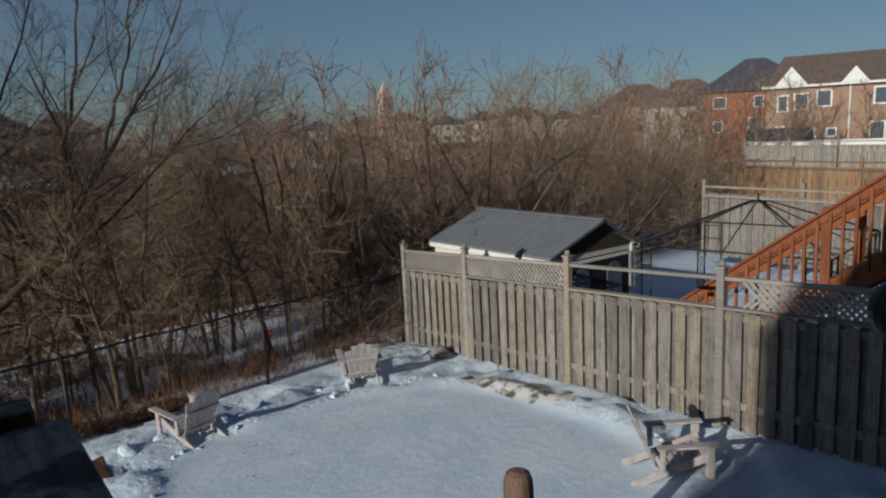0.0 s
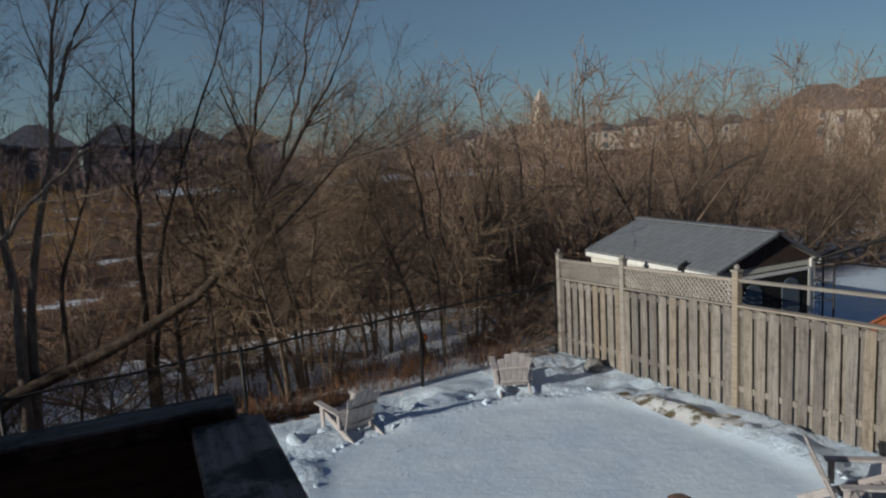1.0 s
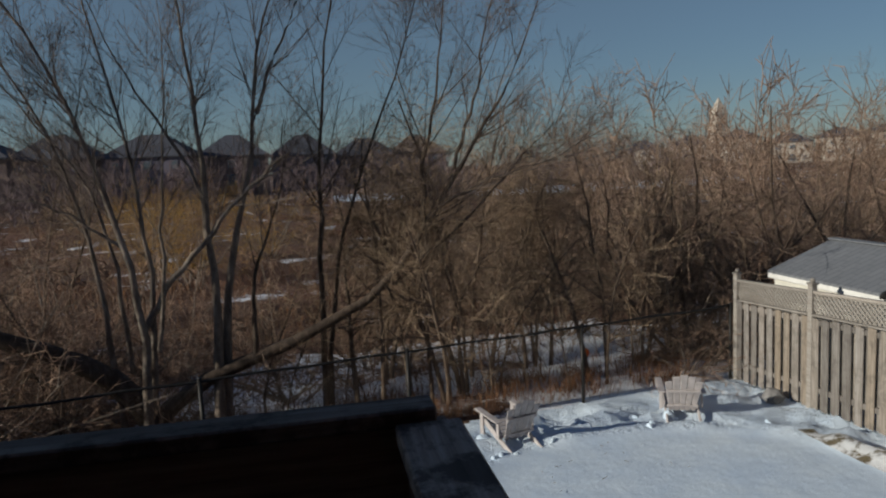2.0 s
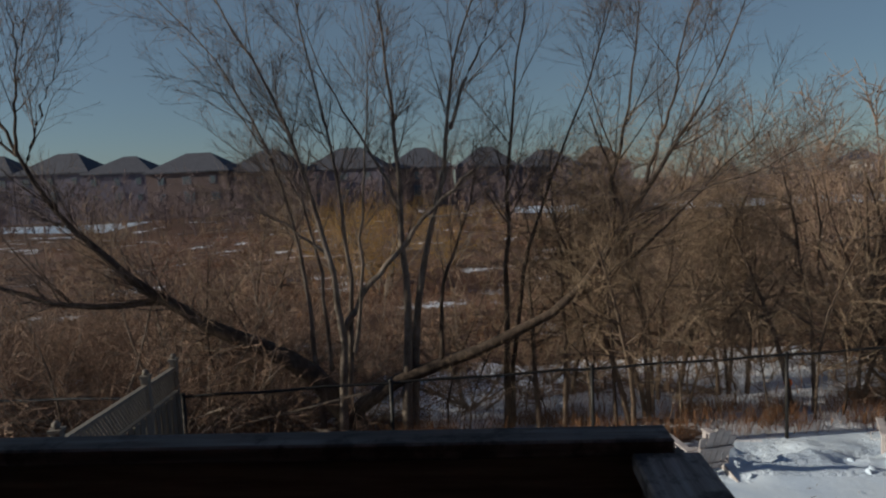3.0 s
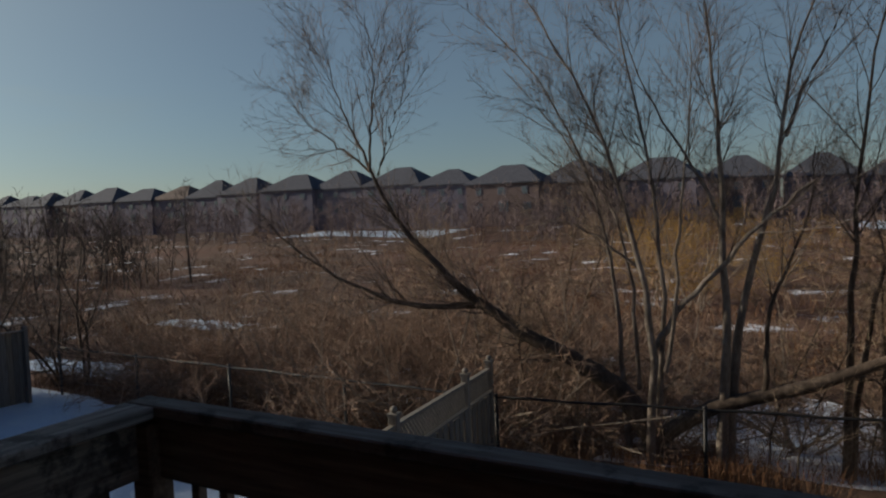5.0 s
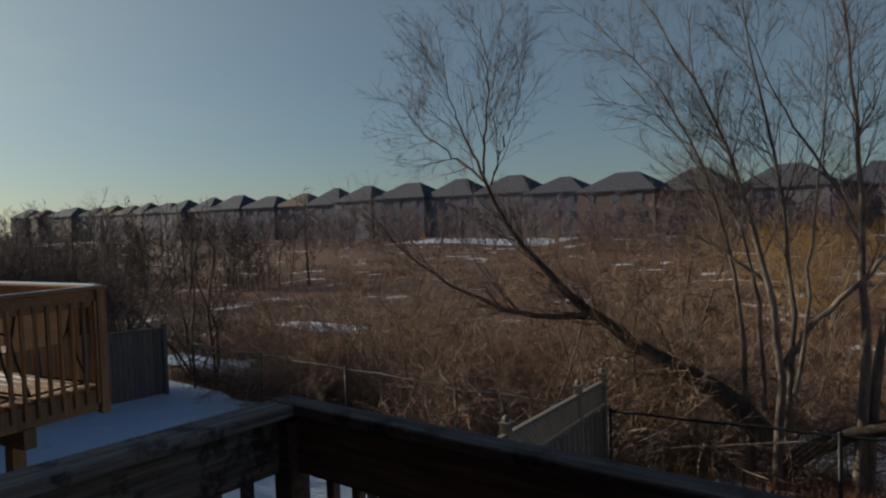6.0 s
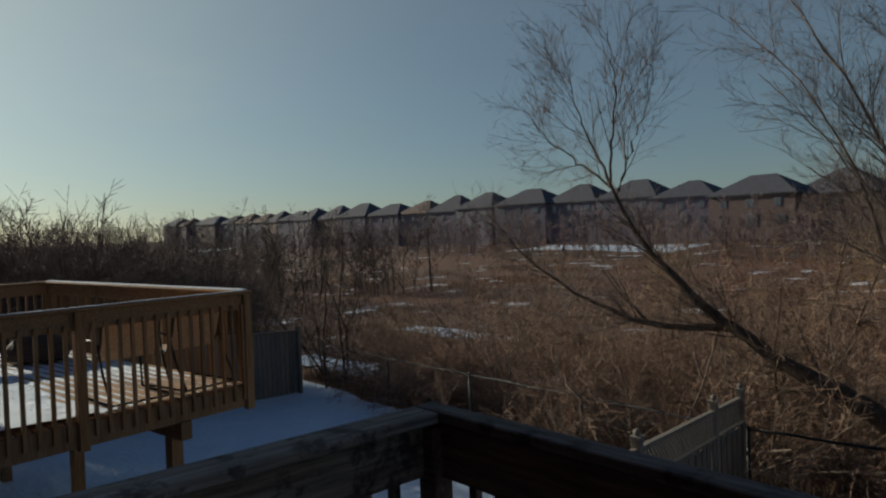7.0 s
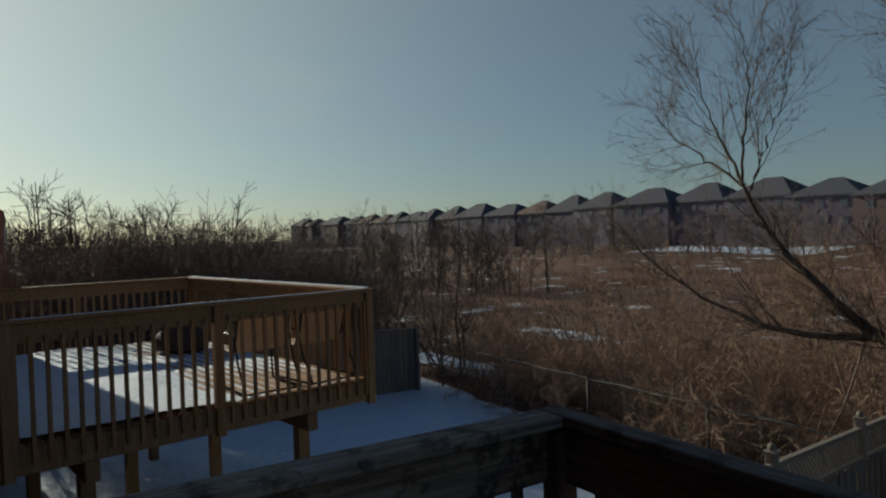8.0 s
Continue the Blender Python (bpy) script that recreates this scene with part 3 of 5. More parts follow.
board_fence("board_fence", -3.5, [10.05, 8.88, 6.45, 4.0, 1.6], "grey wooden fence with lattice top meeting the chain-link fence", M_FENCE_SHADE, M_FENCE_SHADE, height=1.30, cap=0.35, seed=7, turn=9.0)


def plain_fence(x, y0, y1, label, mat, h=1.75, group=""):
    f = thing("privacy_fence", pose(x, y0, 0, 0, 0, 11) @ pose(-x, -y0, 0), label, "fence", group)
    n = int(abs(y1 - y0) / 0.145)
    for k in range(n):
        y = y0 + (y1 - y0) * (k + 0.5) / n
        board("board", f, mat, x, y, g(x, y) + h / 2, 0.022, 0.14, round(h - 0.02, 2), rz=0.4 * math.sin(k * 7.1), bev=0.003)
    for y in np.arange(min(y0, y1), max(y0, y1) + 0.1, abs(y1 - y0) / max(1, round(abs(y1 - y0) / 2.4))):
        board("post", f, mat, x + 0.06, float(y), g(x, y) + h / 2 + 0.06, 0.1, 0.1, round(h + 0.16, 2))
    ym = (y0 + y1) / 2
    board("cap_rail", f, mat, x + 0.03, ym, g(x, ym) + h + 0.03, 0.14, abs(y1 - y0) + 0.1, 0.035, rx=-math.degrees(math.atan(0.06)))
    board("rail", f, mat, x - 0.03, ym, g(x, ym) + h - 0.3, 0.04, abs(y1 - y0), 0.09, rx=-math.degrees(math.atan(0.06)))
    return f


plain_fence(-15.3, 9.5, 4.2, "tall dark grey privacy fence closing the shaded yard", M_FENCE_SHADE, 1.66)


# assumed lot fences, added to shade and hide the sunlit snow far left
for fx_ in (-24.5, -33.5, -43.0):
    plain_fence(fx_, 9.3, -1.0, "added grey privacy fence between the yards further along", M_FENCE_SHADE, 1.7, "yard fences along the row")


# ---- chain-link fence ----
def chain_link(x0, y0, x1, y1, label, metal, spacing=3.0, h=1.2, rise=0.0):
    c = thing("chain_link_fence", pose(0, 0, 0), label, "fence", "chain-link along the bank")
    L = math.hypot(x1 - x0, y1 - y0)
    ux, uy = (x1 - x0) / L, (y1 - y0) / L
    n = max(1, round(L / spacing))
    base = lambda s: g(0, y0 + uy * s) - 0.02 + rise * s / L
    for i in range(n + 1):
        s = L * i / n
        px, py, pz = x0 + ux * s, y0 + uy * s, base(s)
        pipe("post", [(px, py, pz - 0.4), (px, py, pz + h + 0.02)], 0.03, metal, c)
        pipe("post_cap", [(px, py, pz + h + 0.02), (px, py, pz + h + 0.05)], 0.034, metal, c)
    pts = [(x0 + ux * L * i / 24, y0 + uy * L * i / 24, base(L * i / 24) + h + 0.012 * math.sin(i * 1.9)) for i in range(25)]
    pipe("top_rail", pts, 0.021, metal, c)
    P, step = [], 0.085
    for d in (1, -1):
        s = -h
        while s < L:
            a, b = max(0, s), min(L, s + h)
            ta, tb = (a - s) / h, (b - s) / h
            if d < 0:
                ta, tb = 1 - ta, 1 - tb
            P.append([(x0 + ux * a, y0 + uy * a, base(a) + 0.03 + ta * (h - 0.05)), (x0 + ux * b, y0 + uy * b, base(b) + 0.03 + tb * (h - 0.05))])
            s += step
    P = np.array(P)
    part("wire_mesh", mesh_arrays("wire_mesh", [tube_arrays(P, np.full(P.shape[:2], 0.0021), 3)]), M_WIRE, c)
    return c


chain_link(-15.3, 10.35, -3.55, 10.17, "low galvanised chain-link fence along the brushy bank", M_GALV)
chain_link(-3.45, 10.17, 8.85, 11.74, "dark chain-link fence with a sagging top rail below the trees", M_IRON, rise=0.22)


# ---- adirondack chairs ----
def adirondack(m, label):
    c = thing("adirondack_chair", m, label, "chair", "adirondack chairs in the snow")
    # faces +y, 0.72 wide, its back leaning to -y
    for i in range(6):
        board("seat_slat", c, M_PLASTIC, 0, 0.30 - i * 0.088, 0.37 - i * 0.027, 0.54, 0.075, 0.022, rx=17)
    for i in range(5):
        u = i - 2
        h = 0.80 - 0.035 * u * u
        bm = bmesh.new()
        bmesh.ops.create_cube(bm, size=1.0, matrix=Matrix.Diagonal((0.125, 0.022, h, 1)))
        for v in bm.verts:
            if v.co.z < 0:
                v.co.x *= 0.62
        bmesh.ops.bevel(bm, geom=bm.edges[:], offset=0.009, segments=1, affect="EDGES")
        part("back_slat", bm, M_PLASTIC, c, "", pose(u * 0.107, -0.23 - (h / 2) * math.sin(radians(24)), 0.20 + (h / 2) * math.cos(radians(24)), 24, u * 3.4, 0))
    for s in (-1, 1):
        board("armrest", c, M_PLASTIC, s * 0.335, 0.06, 0.555, 0.12, 0.70, 0.026, rx=3, bev=0.012)
        board("front_leg", c, M_PLASTIC, s * 0.30, 0.32, 0.265, 0.035, 0.10, 0.56, bev=0.008)
        board("back_leg", c, M_PLASTIC, s * 0.27, -0.10, 0.235, 0.03, 0.98, 0.10, rx=21, bev=0.008)
        board("arm_bracket", c, M_PLASTIC, s * 0.325, -0.22, 0.40, 0.03, 0.07, 0.30, bev=0.006)
    board("back_brace", c, M_PLASTIC, 0, -0.44, 0.60, 0.56, 0.025, 0.06, rx=24)
    board("back_brace", c, M_PLASTIC, 0, -0.30, 0.30, 0.52, 0.025, 0.06, rx=24)
    c.scale = (0.9, 0.9, 0.9)
    return c


def facing(dx, dy):
    return -math.degrees(math.atan2(dx, dy))


adirondack(pose(4.0, 9.88, g(0, 9.88) - 0.04, 0, 0, facing(-0.28, 0.96)), "faded plastic adirondack chair by the snow ridge near the bank")
adirondack(pose(6.92, 10.15, g(0, 10.15) - 0.03, 0, 0, facing(0.38, 0.92)), "pale sunlit adirondack chair turned to the trees")
adirondack(pose(7.52, 4.5, g(0, 4.5) - 0.06, 0, 0, facing(0.76, -0.65)), "whitish adirondack chair sideways to the fence in trodden snow")

# snow chunks thrown up along the ridge and round the rink
rng = random.Random(11)
bm = bmesh.new()
for i in range(60):
    if i < 26:
        x = 3.2 + i * 0.19 + rng.uniform(-0.1, 0.1)
        y = 10.12 + 0.12 * (x - 6) + rng.uniform(-0.25, 0.2)
        r = rng.uniform(0.05, 0.13) * (1.5 if i % 6 == 0 else 1)
    else:
        a = rng.uniform(-1.3, 3.6)
        x = RINK[0] + RINK[2] * 1.07 * math.copysign(abs(math.cos(a)) ** 0.67, math.cos(a)) + rng.uniform(-0.1, 0.25)
        y = RINK[1] + RINK[3] * 1.06 * math.copysign(abs(math.sin(a)) ** 0.67, math.sin(a)) + rng.uniform(-0.1, 0.2)
        r = rng.uniform(0.025, 0.07)
    mt = pose(x, y, g(x, y) + r * 0.2, rng.uniform(0, 90), rng.uniform(0, 90), rng.uniform(0, 90)) @ Matrix.Diagonal((r * rng.uniform(0.9, 1.6), r, r * rng.uniform(0.5, 0.8), 1))
    made = bmesh.ops.create_icosphere(bm, subdivisions=3, radius=1.0, matrix=mt)["verts"]
    for v in made:
        v.co += (v.co - mt.translation) * 0.28 * noise.noise(v.co * (1.1 / r)) + Vector((0, 0, 0.1 * r * noise.noise(v.co * (3.0 / r))))
for f in bm.faces:
    f.smooth = True
chunks = part("snow_chunks", bm, M_SNOW, None)
tagged(chunks, "broken chunks of crusted snow along the ridge", "snow", kind="stuff")

bm = bmesh.new()
bmesh.ops.create_icosphere(bm, subdivisions=2, radius=0.17, matrix=Matrix.Diagonal((1, 0.9, 0.85, 1)))
for v in bm.verts:
    v.co *= 1 + 0.18 * math.sin(v.co.x * 31 + v.co.y * 17) * math.cos(v.co.z * 23)
tagged(part("garden_stone", bm, M_STONE, None, "", pose(8.62, 10.2, g(0, 10.2) + 0.1)), "dark grey garden stone at the foot of the fence", "stone")

# sticks dropped on the snow
rs = np.random.RandomState(17)
sx, sy = rs.uniform(4.0, 6.0, 16), rs.uniform(7.9, 9.6, 16)
sa, sl = rs.uniform(0, 6.28, 16), rs.uniform(0.02, 0.10, 16)
SP = np.stack([np.c_[sx, sy, g(0, sy) + 0.02], np.c_[sx + np.cos(sa) * sl, sy + np.sin(sa) * sl, g(0, sy + np.sin(sa) * sl) + 0.03]], 1)
tagged(part("fallen_twigs", mesh_arrays("fallen_twigs", [tube_arrays(SP, np.full((16, 2), 0.004), 4)]), M_BARK), "short dark twigs scattered on the snow", "twigs", kind="stuff")

# orange scrap caught in the brush
bm = bmesh.new()
bmesh.ops.create_uvsphere(bm, u_segments=10, v_segments=6, radius=0.1, matrix=Matrix.Diagonal((1, 0.7, 1.2, 1)))
tagged(part("orange_ball", bm, M_ORANGE, None, "", pose(7.85, 16.3, land1(7.85, 16.3) + 0.09)), "small deflated orange ball in the brush", "ball")

# ---- right neighbour: shed, gazebo frame, stairs ----
SH = dict(x0=9.62, x1=12.2, y0=8.35, y1=11.55, eave=1.56, ridge=2.03)
shed = thing("garden_shed", pose(10.91, 9.95, -0.35), "cream vinyl garden shed with a grey shingled gable roof", "shed")
hw, hr_, hl, ez, rz_ = 1.29, 0.92, 1.6, SH["eave"] + 0.35, SH["ridge"] + 0.35
part("wall", raw("wall", [(-hw, -hl, 0), (hr_, -hl, 0), (hr_, hl, 0), (-hw, hl, 0), (-hw, -hl, ez), (hr_, -hl, ez), (hr_, hl, ez), (-hw, hl, ez), (0, -hl, rz_ - 0.05), (0, hl, rz_ - 0.05)],
                 [(0, 1, 5, 8, 4), (1, 2, 6, 5), (2, 3, 7, 9, 6), (3, 0, 4, 7), (4, 8, 9, 7), (8, 5, 6, 9), (3, 2, 1, 0)]), M_VINYL, shed)
for s in (-1, 1):
    hs = hw if s < 0 else hr_
    o, slope = 0.07, (rz_ - ez) / hs
    v = [(s * (hs + o), -hl - 0.1, ez - o * slope), (s * (hs + o), hl + 0.1, ez - o * slope), (0, hl + 0.1, rz_), (0, -hl - 0.1, rz_)]
    v += [(a, b, c + 0.045) for a, b, c in v]
    part("roof", raw("roof", v, [(0, 1, 2, 3), (7, 6, 5, 4), (0, 4, 5, 1), (1, 5, 6, 2), (2, 6, 7, 3), (3, 7, 4, 0)]), M_GREYROOF, shed)
    board("fascia", shed, M_WHITE, s * (hs + 0.06), 0, ez - 0.07, 0.025, 2 * hl + 0.18, 0.09)
    board("corner_trim", shed, M_WHITE, s * (hs - 0.05), -hl - 0.012, ez / 2, 0.1, 0.03, ez)
    # dark leaves made wide to help darken the shaded gable end
    dr = board("door", shed, M_DARK, s * 0.43 - 0.12, -hl - 0.02, 0.93, 0.86, 0.035, 1.72, label="dark double door leaf")
    bm = bmesh.new()
    pts = [(-0.2, 0.0), (0.2, 0.0)] + [(0.2 * math.cos(a), 0.42 + 0.2 * math.sin(a)) for a in np.linspace(0, math.pi, 9)]
    lo = [bm.verts.new((a, 0.0, b)) for a, b in pts]
    hi = [bm.verts.new((a, -0.02, b)) for a, b in pts]
    bm.faces.new(hi)
    for i in range(len(pts)):
        bm.faces.new((lo[i], lo[(i + 1) % len(pts)], hi[(i + 1) % len(pts)], hi[i]))
    part("arched_pane", bm, M_GLASS, dr, "", pose(0, -0.02, 0.08))
    board("door_frame", shed, M_WHITE, s * 0.90 - 0.12, -hl - 0.02, 0.9, 0.07, 0.04, 1.7)
board("door_frame", shed, M_WHITE, -0.12, -hl - 0.02, 1.74, 1.72, 0.04, 0.07)
# dark panel over the gable stands for the shade on this end
part("gable_siding", raw("gable_siding", [(-hw, -hl - 0.012, ez - 0.02), (hr_, -hl - 0.012, ez - 0.02), (0, -hl - 0.012, rz_ - 0.06), (-hw, -hl + 0.02, ez - 0.02), (hr_, -hl + 0.02, ez - 0.02), (0, -hl + 0.02, rz_ - 0.06)],
                                         [(0, 1, 2), (3, 5, 4), (0, 2, 5, 3), (1, 4, 5, 2), (0, 3, 4, 1)]), M_COVER, shed, "gable siding painted dark for its shade")
board("ridge_cap", shed, M_GREYROOF, 0, 0, rz_ + 0.05, 0.2, 2 * hl + 0.26, 0.03)

bird = thing("weather_vane", pose(9.5, 8.95, 1.45), "small black bird-shaped ornament on a short stake", "ornament")
pipe("stake", [(0, 0, -1.9), (0, 0, 0.1)], 0.012, M_IRON, bird)
bm = bmesh.new()
bmesh.ops.create_uvsphere(bm, u_segments=10, v_segments=6, radius=0.06, matrix=pose(0, 0, 0.14, 0, -30, 0) @ Matrix.Diagonal((1.7, 0.7, 0.8, 1)))
bmesh.ops.create_uvsphere(bm, u_segments=8, v_segments=5, radius=0.035, matrix=Matrix.Translation((0.08, 0, 0.2)))
part("body", bm, M_IRON, bird)

gz = thing("gazebo_frame", pose(13.7, 7.0, -0.45, 0, 0, 10), "bare black iron gazebo frame without its canopy", "gazebo")
GE, GH = 1.95, 1.65
cs = [(-GH, -GH), (GH, -GH), (GH, GH), (-GH, GH)]
for i, (a, b) in enumerate(cs):
    sa, sb = math.copysign(1, a), math.copysign(1, b)
    for dx, dy in ((0, 0), (-sa * 0.36, 0), (0, -sb * 0.36)):
        pipe("leg", [(a + dx, b + dy, 0), (a + dx, b + dy, GE)], 0.017, M_IRON, gz)
    for z in (0.25, 0.55, 1.3, 1.6, 1.88):
        pipe("leg_bar", [(a - sa * 0.36, b, z), (a, b, z), (a, b - sb * 0.36, z)], 0.010, M_IRON, gz)
    for q in range(4):
        t = 0.62 + q * 0.17
        ring = [(a - sa * (0.18 + 0.08 * math.cos(u)), b, t + 0.08 * math.sin(u)) for u in np.linspace(0, 6.283, 13)]
        pipe("scroll", ring, 0.006, M_IRON, gz, 5)
    c, d = cs[(i + 1) % 4]
    pipe("eave_bar", [(a, b, GE), (c, d, GE)], 0.016, M_IRON, gz)
    pipe("rafter", [(a, b, GE), (a * 0.08, b * 0.08, GE + 0.68)], 0.017, M_IRON, gz)
    pipe("rafter", [((a + c) / 2, (b + d) / 2, GE), ((a + c) * 0.03, (b + d) * 0.03, GE + 0.67)], 0.012, M_IRON, gz)
pipe("crown_ring", [(0.15 * math.cos(u), 0.15 * math.sin(u), GE + 0.68) for u in np.linspace(0, 6.283, 13)], 0.014, M_IRON, gz)
pipe("finial", [(0, 0, GE + 0.66), (0, 0, GE + 0.83)], 0.02, M_IRON, gz)


def stairs(x):
    """Open flight with a balustrade, going down along y beside the fence."""
    s = thing("wooden_stairs", pose(0, 0, 0), "red-stained wooden stair flight with a baluster railing", "stairs")
    y0, z0, y1, z1 = 1.75, 3.40, 6.85, -0.30
    slope = (z1 - z0) / (y1 - y0)
    ang = math.degrees(math.atan(slope))
    L = math.hypot(y1 - y0, z1 - z0)
    ym, zm = (y0 + y1) / 2, (z0 + z1) / 2
    for dx in (0, 1.0):
        board("stringer", s, M_RED, x + dx, ym, zm - 0.1, 0.045, L, 0.28, rx=ang)
        board("handrail", s, M_RED, x + dx, ym, zm + 0.97, 0.14, L, 0.038, rx=ang, bev=0.01)
        board("rail_board", s, M_RED, x + dx, ym, zm + 0.90, 0.04, L, 0.10, rx=ang)
        n = int((y1 - y0) / 0.15)
        for i in range(n if dx == 0 else n // 3):
            y = y0 + (i + 0.5) * (y1 - y0) / n
            board("baluster", s, M_RED, x + dx - 0.03, y, z0 + slope * (y - y0) + 0.41, 0.036, 0.036, 1.0, bev=0.003)
        for y in (1.8, 4.3, 6.7):
            board("newel", s, M_RED, x + dx + 0.05, y, z0 + slope * (y - y0) + 0.38, 0.09, 0.09, 1.3)
    for i in range(19):
        y = y0 + 0.15 + i * (y1 - y0 - 0.2) / 19
        board("tread", s, M_RED, x + 0.5, y, z0 + slope * (y - y0) + 0.02, 1.0, 0.26, 0.038)
    board("landing", s, M_RED, x + 0.9, 0.6, 3.36, 2.4, 2.3, 0.2)
    for px, py in ((x, -0.4), (x, 1.65), (x + 2.0, 1.65)):
        board("landing_post", s, M_RED, px, py, 1.6, 0.14, 0.14, 3.4)
    return s


stairs(10.3)

# further fences and sheds on the right
def x_fence(x0, y0, x1, y1, zb, h, label, mat, trim, name="yard_fence"):
    f = thing(name, pose((x0 + x1) / 2, (y0 + y1) / 2, zb, 0, 0, math.degrees(math.atan2(y1 - y0, x1 - x0))), label, "fence", "yard fences beyond the gazebo")
    L = math.hypot(x1 - x0, y1 - y0)
    n = int(L / 0.16)
    for k in range(n):
        board("board", f, mat, -L / 2 + (k + 0.5) * L / n, 0.02 * (k % 2), h / 2 - 0.05, 0.145, 0.02, round(h - 0.25, 2), bev=0.003)
    board("top_rail", f, trim, 0, 0, h, L, 0.1, 0.06)
    board("middle_rail", f, trim, 0, -0.02, h - 0.25, L, 0.1, 0.05)
    for k in range(round(L / 2.5) + 1):
        px = -L / 2 + k * L / round(L / 2.5)
        board("post", f, trim, px, 0.04, h / 2 + 0.08, 0.1, 0.1, round(h + 0.2, 2))
    return f


x_fence(18.6, 11.2, 18.2, 3.0, -0.05, 1.95, "weathered pale fence behind the gazebo frame", M_FENCE, M_TRIM)
x_fence(28.0, 15.8, 26.0, 3.0, 0.1, 1.9, "warm tan board fence in the afternoon sun", M_TANFENCE, M_TANFENCE)
x_fence(38.0, 21.0, 36.0, 3.0, 0.45, 1.9, "pale grey board fence near the brick houses", M_TRIM, M_TRIM)


# ---- left neighbour's deck ----
ND = pose(-6.53, 3.88, 0, 0, 0, 9) @ pose(6.53, -3.88, 0)
nd = thing("raised_deck", ND, "honey-brown cedar deck on posts with baluster railing", "deck")
NX0, NX1, NY0, NY1, NZ, NR = -12.2, -6.53, 0.1, 3.88, 2.17, 3.27
for i in range(26):
    y = NY0 + (i + 0.5) * (NY1 - NY0) / 26
    board("deck_board", nd, M_NDECK_X, (NX0 + NX1) / 2, y, NZ - 0.018, NX1 - NX0 - 0.02, 0.13, 0.036)
board("rim_joist", nd, M_NDECK, NX1, (NY0 + NY1) / 2, NZ - 0.15, 0.04, NY1 - NY0, 0.235)
board("rim_joist", nd, M_NDECK, NX0, (NY0 + NY1) / 2, NZ - 0.15, 0.04, NY1 - NY0, 0.235)
board("rim_joist", nd, M_NDECK_X, (NX0 + NX1) / 2, NY1, NZ - 0.15, NX1 - NX0, 0.04, 0.235)
board("beam", nd, M_NDECK_X, (NX0 + NX1) / 2, 3.05, NZ - 0.36, NX1 - NX0 + 0.12, 0.13, 0.2)
board("beam", nd, M_NDECK_X, (NX0 + NX1) / 2, 0.75, NZ - 0.36, NX1 - NX0 + 0.12, 0.13, 0.2)
for px_, py_ in ((-6.75, 3.05), (-6.75, 0.75), (-9.3, 3.05), (-9.3, 1.9), (-9.3, 0.75), (-12.0, 3.05), (-12.0, 0.75)):
    zb = g(0, py_) - 0.1
    board("support_post", nd, M_NDECK, px_, py_, (zb + NZ - 0.46) / 2, 0.14, 0.14, round(NZ - 0.46 - zb, 2))
runs = (((NX1, NY1), (NX1, NY0)), ((NX0, NY1), (NX1, NY1)), ((NX0, NY0), (NX0, NY1)))
for (xa, ya), (xb, yb) in runs:
    L = math.hypot(xb - xa, yb - ya)
    rot = math.degrees(math.atan2(yb - ya, xb - xa))
    mx, my = (xa + xb) / 2, (ya + yb) / 2
    board("cap_rail", nd, M_NDECK_X, mx, my, NR - 0.019, L + 0.14, 0.14, 0.038, rz=rot, bev=0.01)
    board("rail_board", nd, M_NDECK_X, mx, my, NR - 0.13, L, 0.04, 0.18, rz=rot)
    n = int(L / 0.128)
    ox = (0.035 if xa == xb and xa == NX1 else -0.035 if xa == xb else 0.0)
    oy = 0.035 if ya == yb else 0.0
    for i in range(n):
        t = (i + 0.5) / n
        board("baluster", nd, M_NDECK, xa + (xb - xa) * t + ox, ya + (yb - ya) * t + oy, NZ + 0.38, 0.036, 0.036, 1.12, bev=0.003)
    k = max(1, round(L / 1.85))
    for i in range(k + 1):
        t = i / k
        board("rail_post", nd, M_NDECK, xa + (xb - xa) * t + ox * 0.6, ya + (yb - ya) * t + oy * 0.6, NZ + 0.38, 0.095, 0.095, 1.36)

# snow on the neighbour's deck: a sheet where it lies deep, ribs between the boards elsewhere
xs, ys = np.arange(NX0 + 0.05, NX1 - 0.04, 0.055), np.arange(NY0 + 0.05, NY1 - 0.03, 0.0357)
DX, DY = np.meshgrid(xs, ys)
depth = 0.045 + 0.02 * lumps(DX, DY, 3.0, 21)
thin = np.clip((DY - 1.9 - 0.15 * lumps(DX, DY, 1.2, 22)) / 0.5, 0, 1)
gapwave = 0.5 + 0.5 * np.cos((DY - NY0) / ((NY1 - NY0) / 26) * 2 * np.pi)
hgt = depth * (1 - thin) + thin * (0.026 * (gapwave - 0.42) + 0.012 * lumps(DX, DY, 2.2, 23))
near_edge = np.clip((NX1 - 1.15 - DX) / 0.4, 0, 1)
hgt = np.where(thin > 0.5, hgt - 0.012 * (1 - near_edge), hgt)
di = np.arange(DX.size).reshape(DX.shape)
dq = np.stack([di[:-1, :-1], di[:-1, 1:], di[1:, 1:], di[1:, :-1]], -1).reshape(-1, 4)
snow_sheet = part("deck_snow", mesh_arrays("deck_snow", [(np.stack([DX, DY, NZ + 0.001 + hgt], -1).reshape(-1, 3), dq)]), M_SNOW)
snow_sheet.matrix_basis = ND
tagged(snow_sheet, "thin wind-blown snow lying on the cedar deck", "snow", kind="stuff")


rail_snow = thing("rail_snow", ND, "thin crust of snow along the deck railing cap", "snow")
board("crust", rail_snow, M_SNOW, (NX0 + NX1) / 2, NY1 + 0.015, NR + 0.005, NX1 - NX0 - 0.05, 0.09, 0.012, bev=0.005)
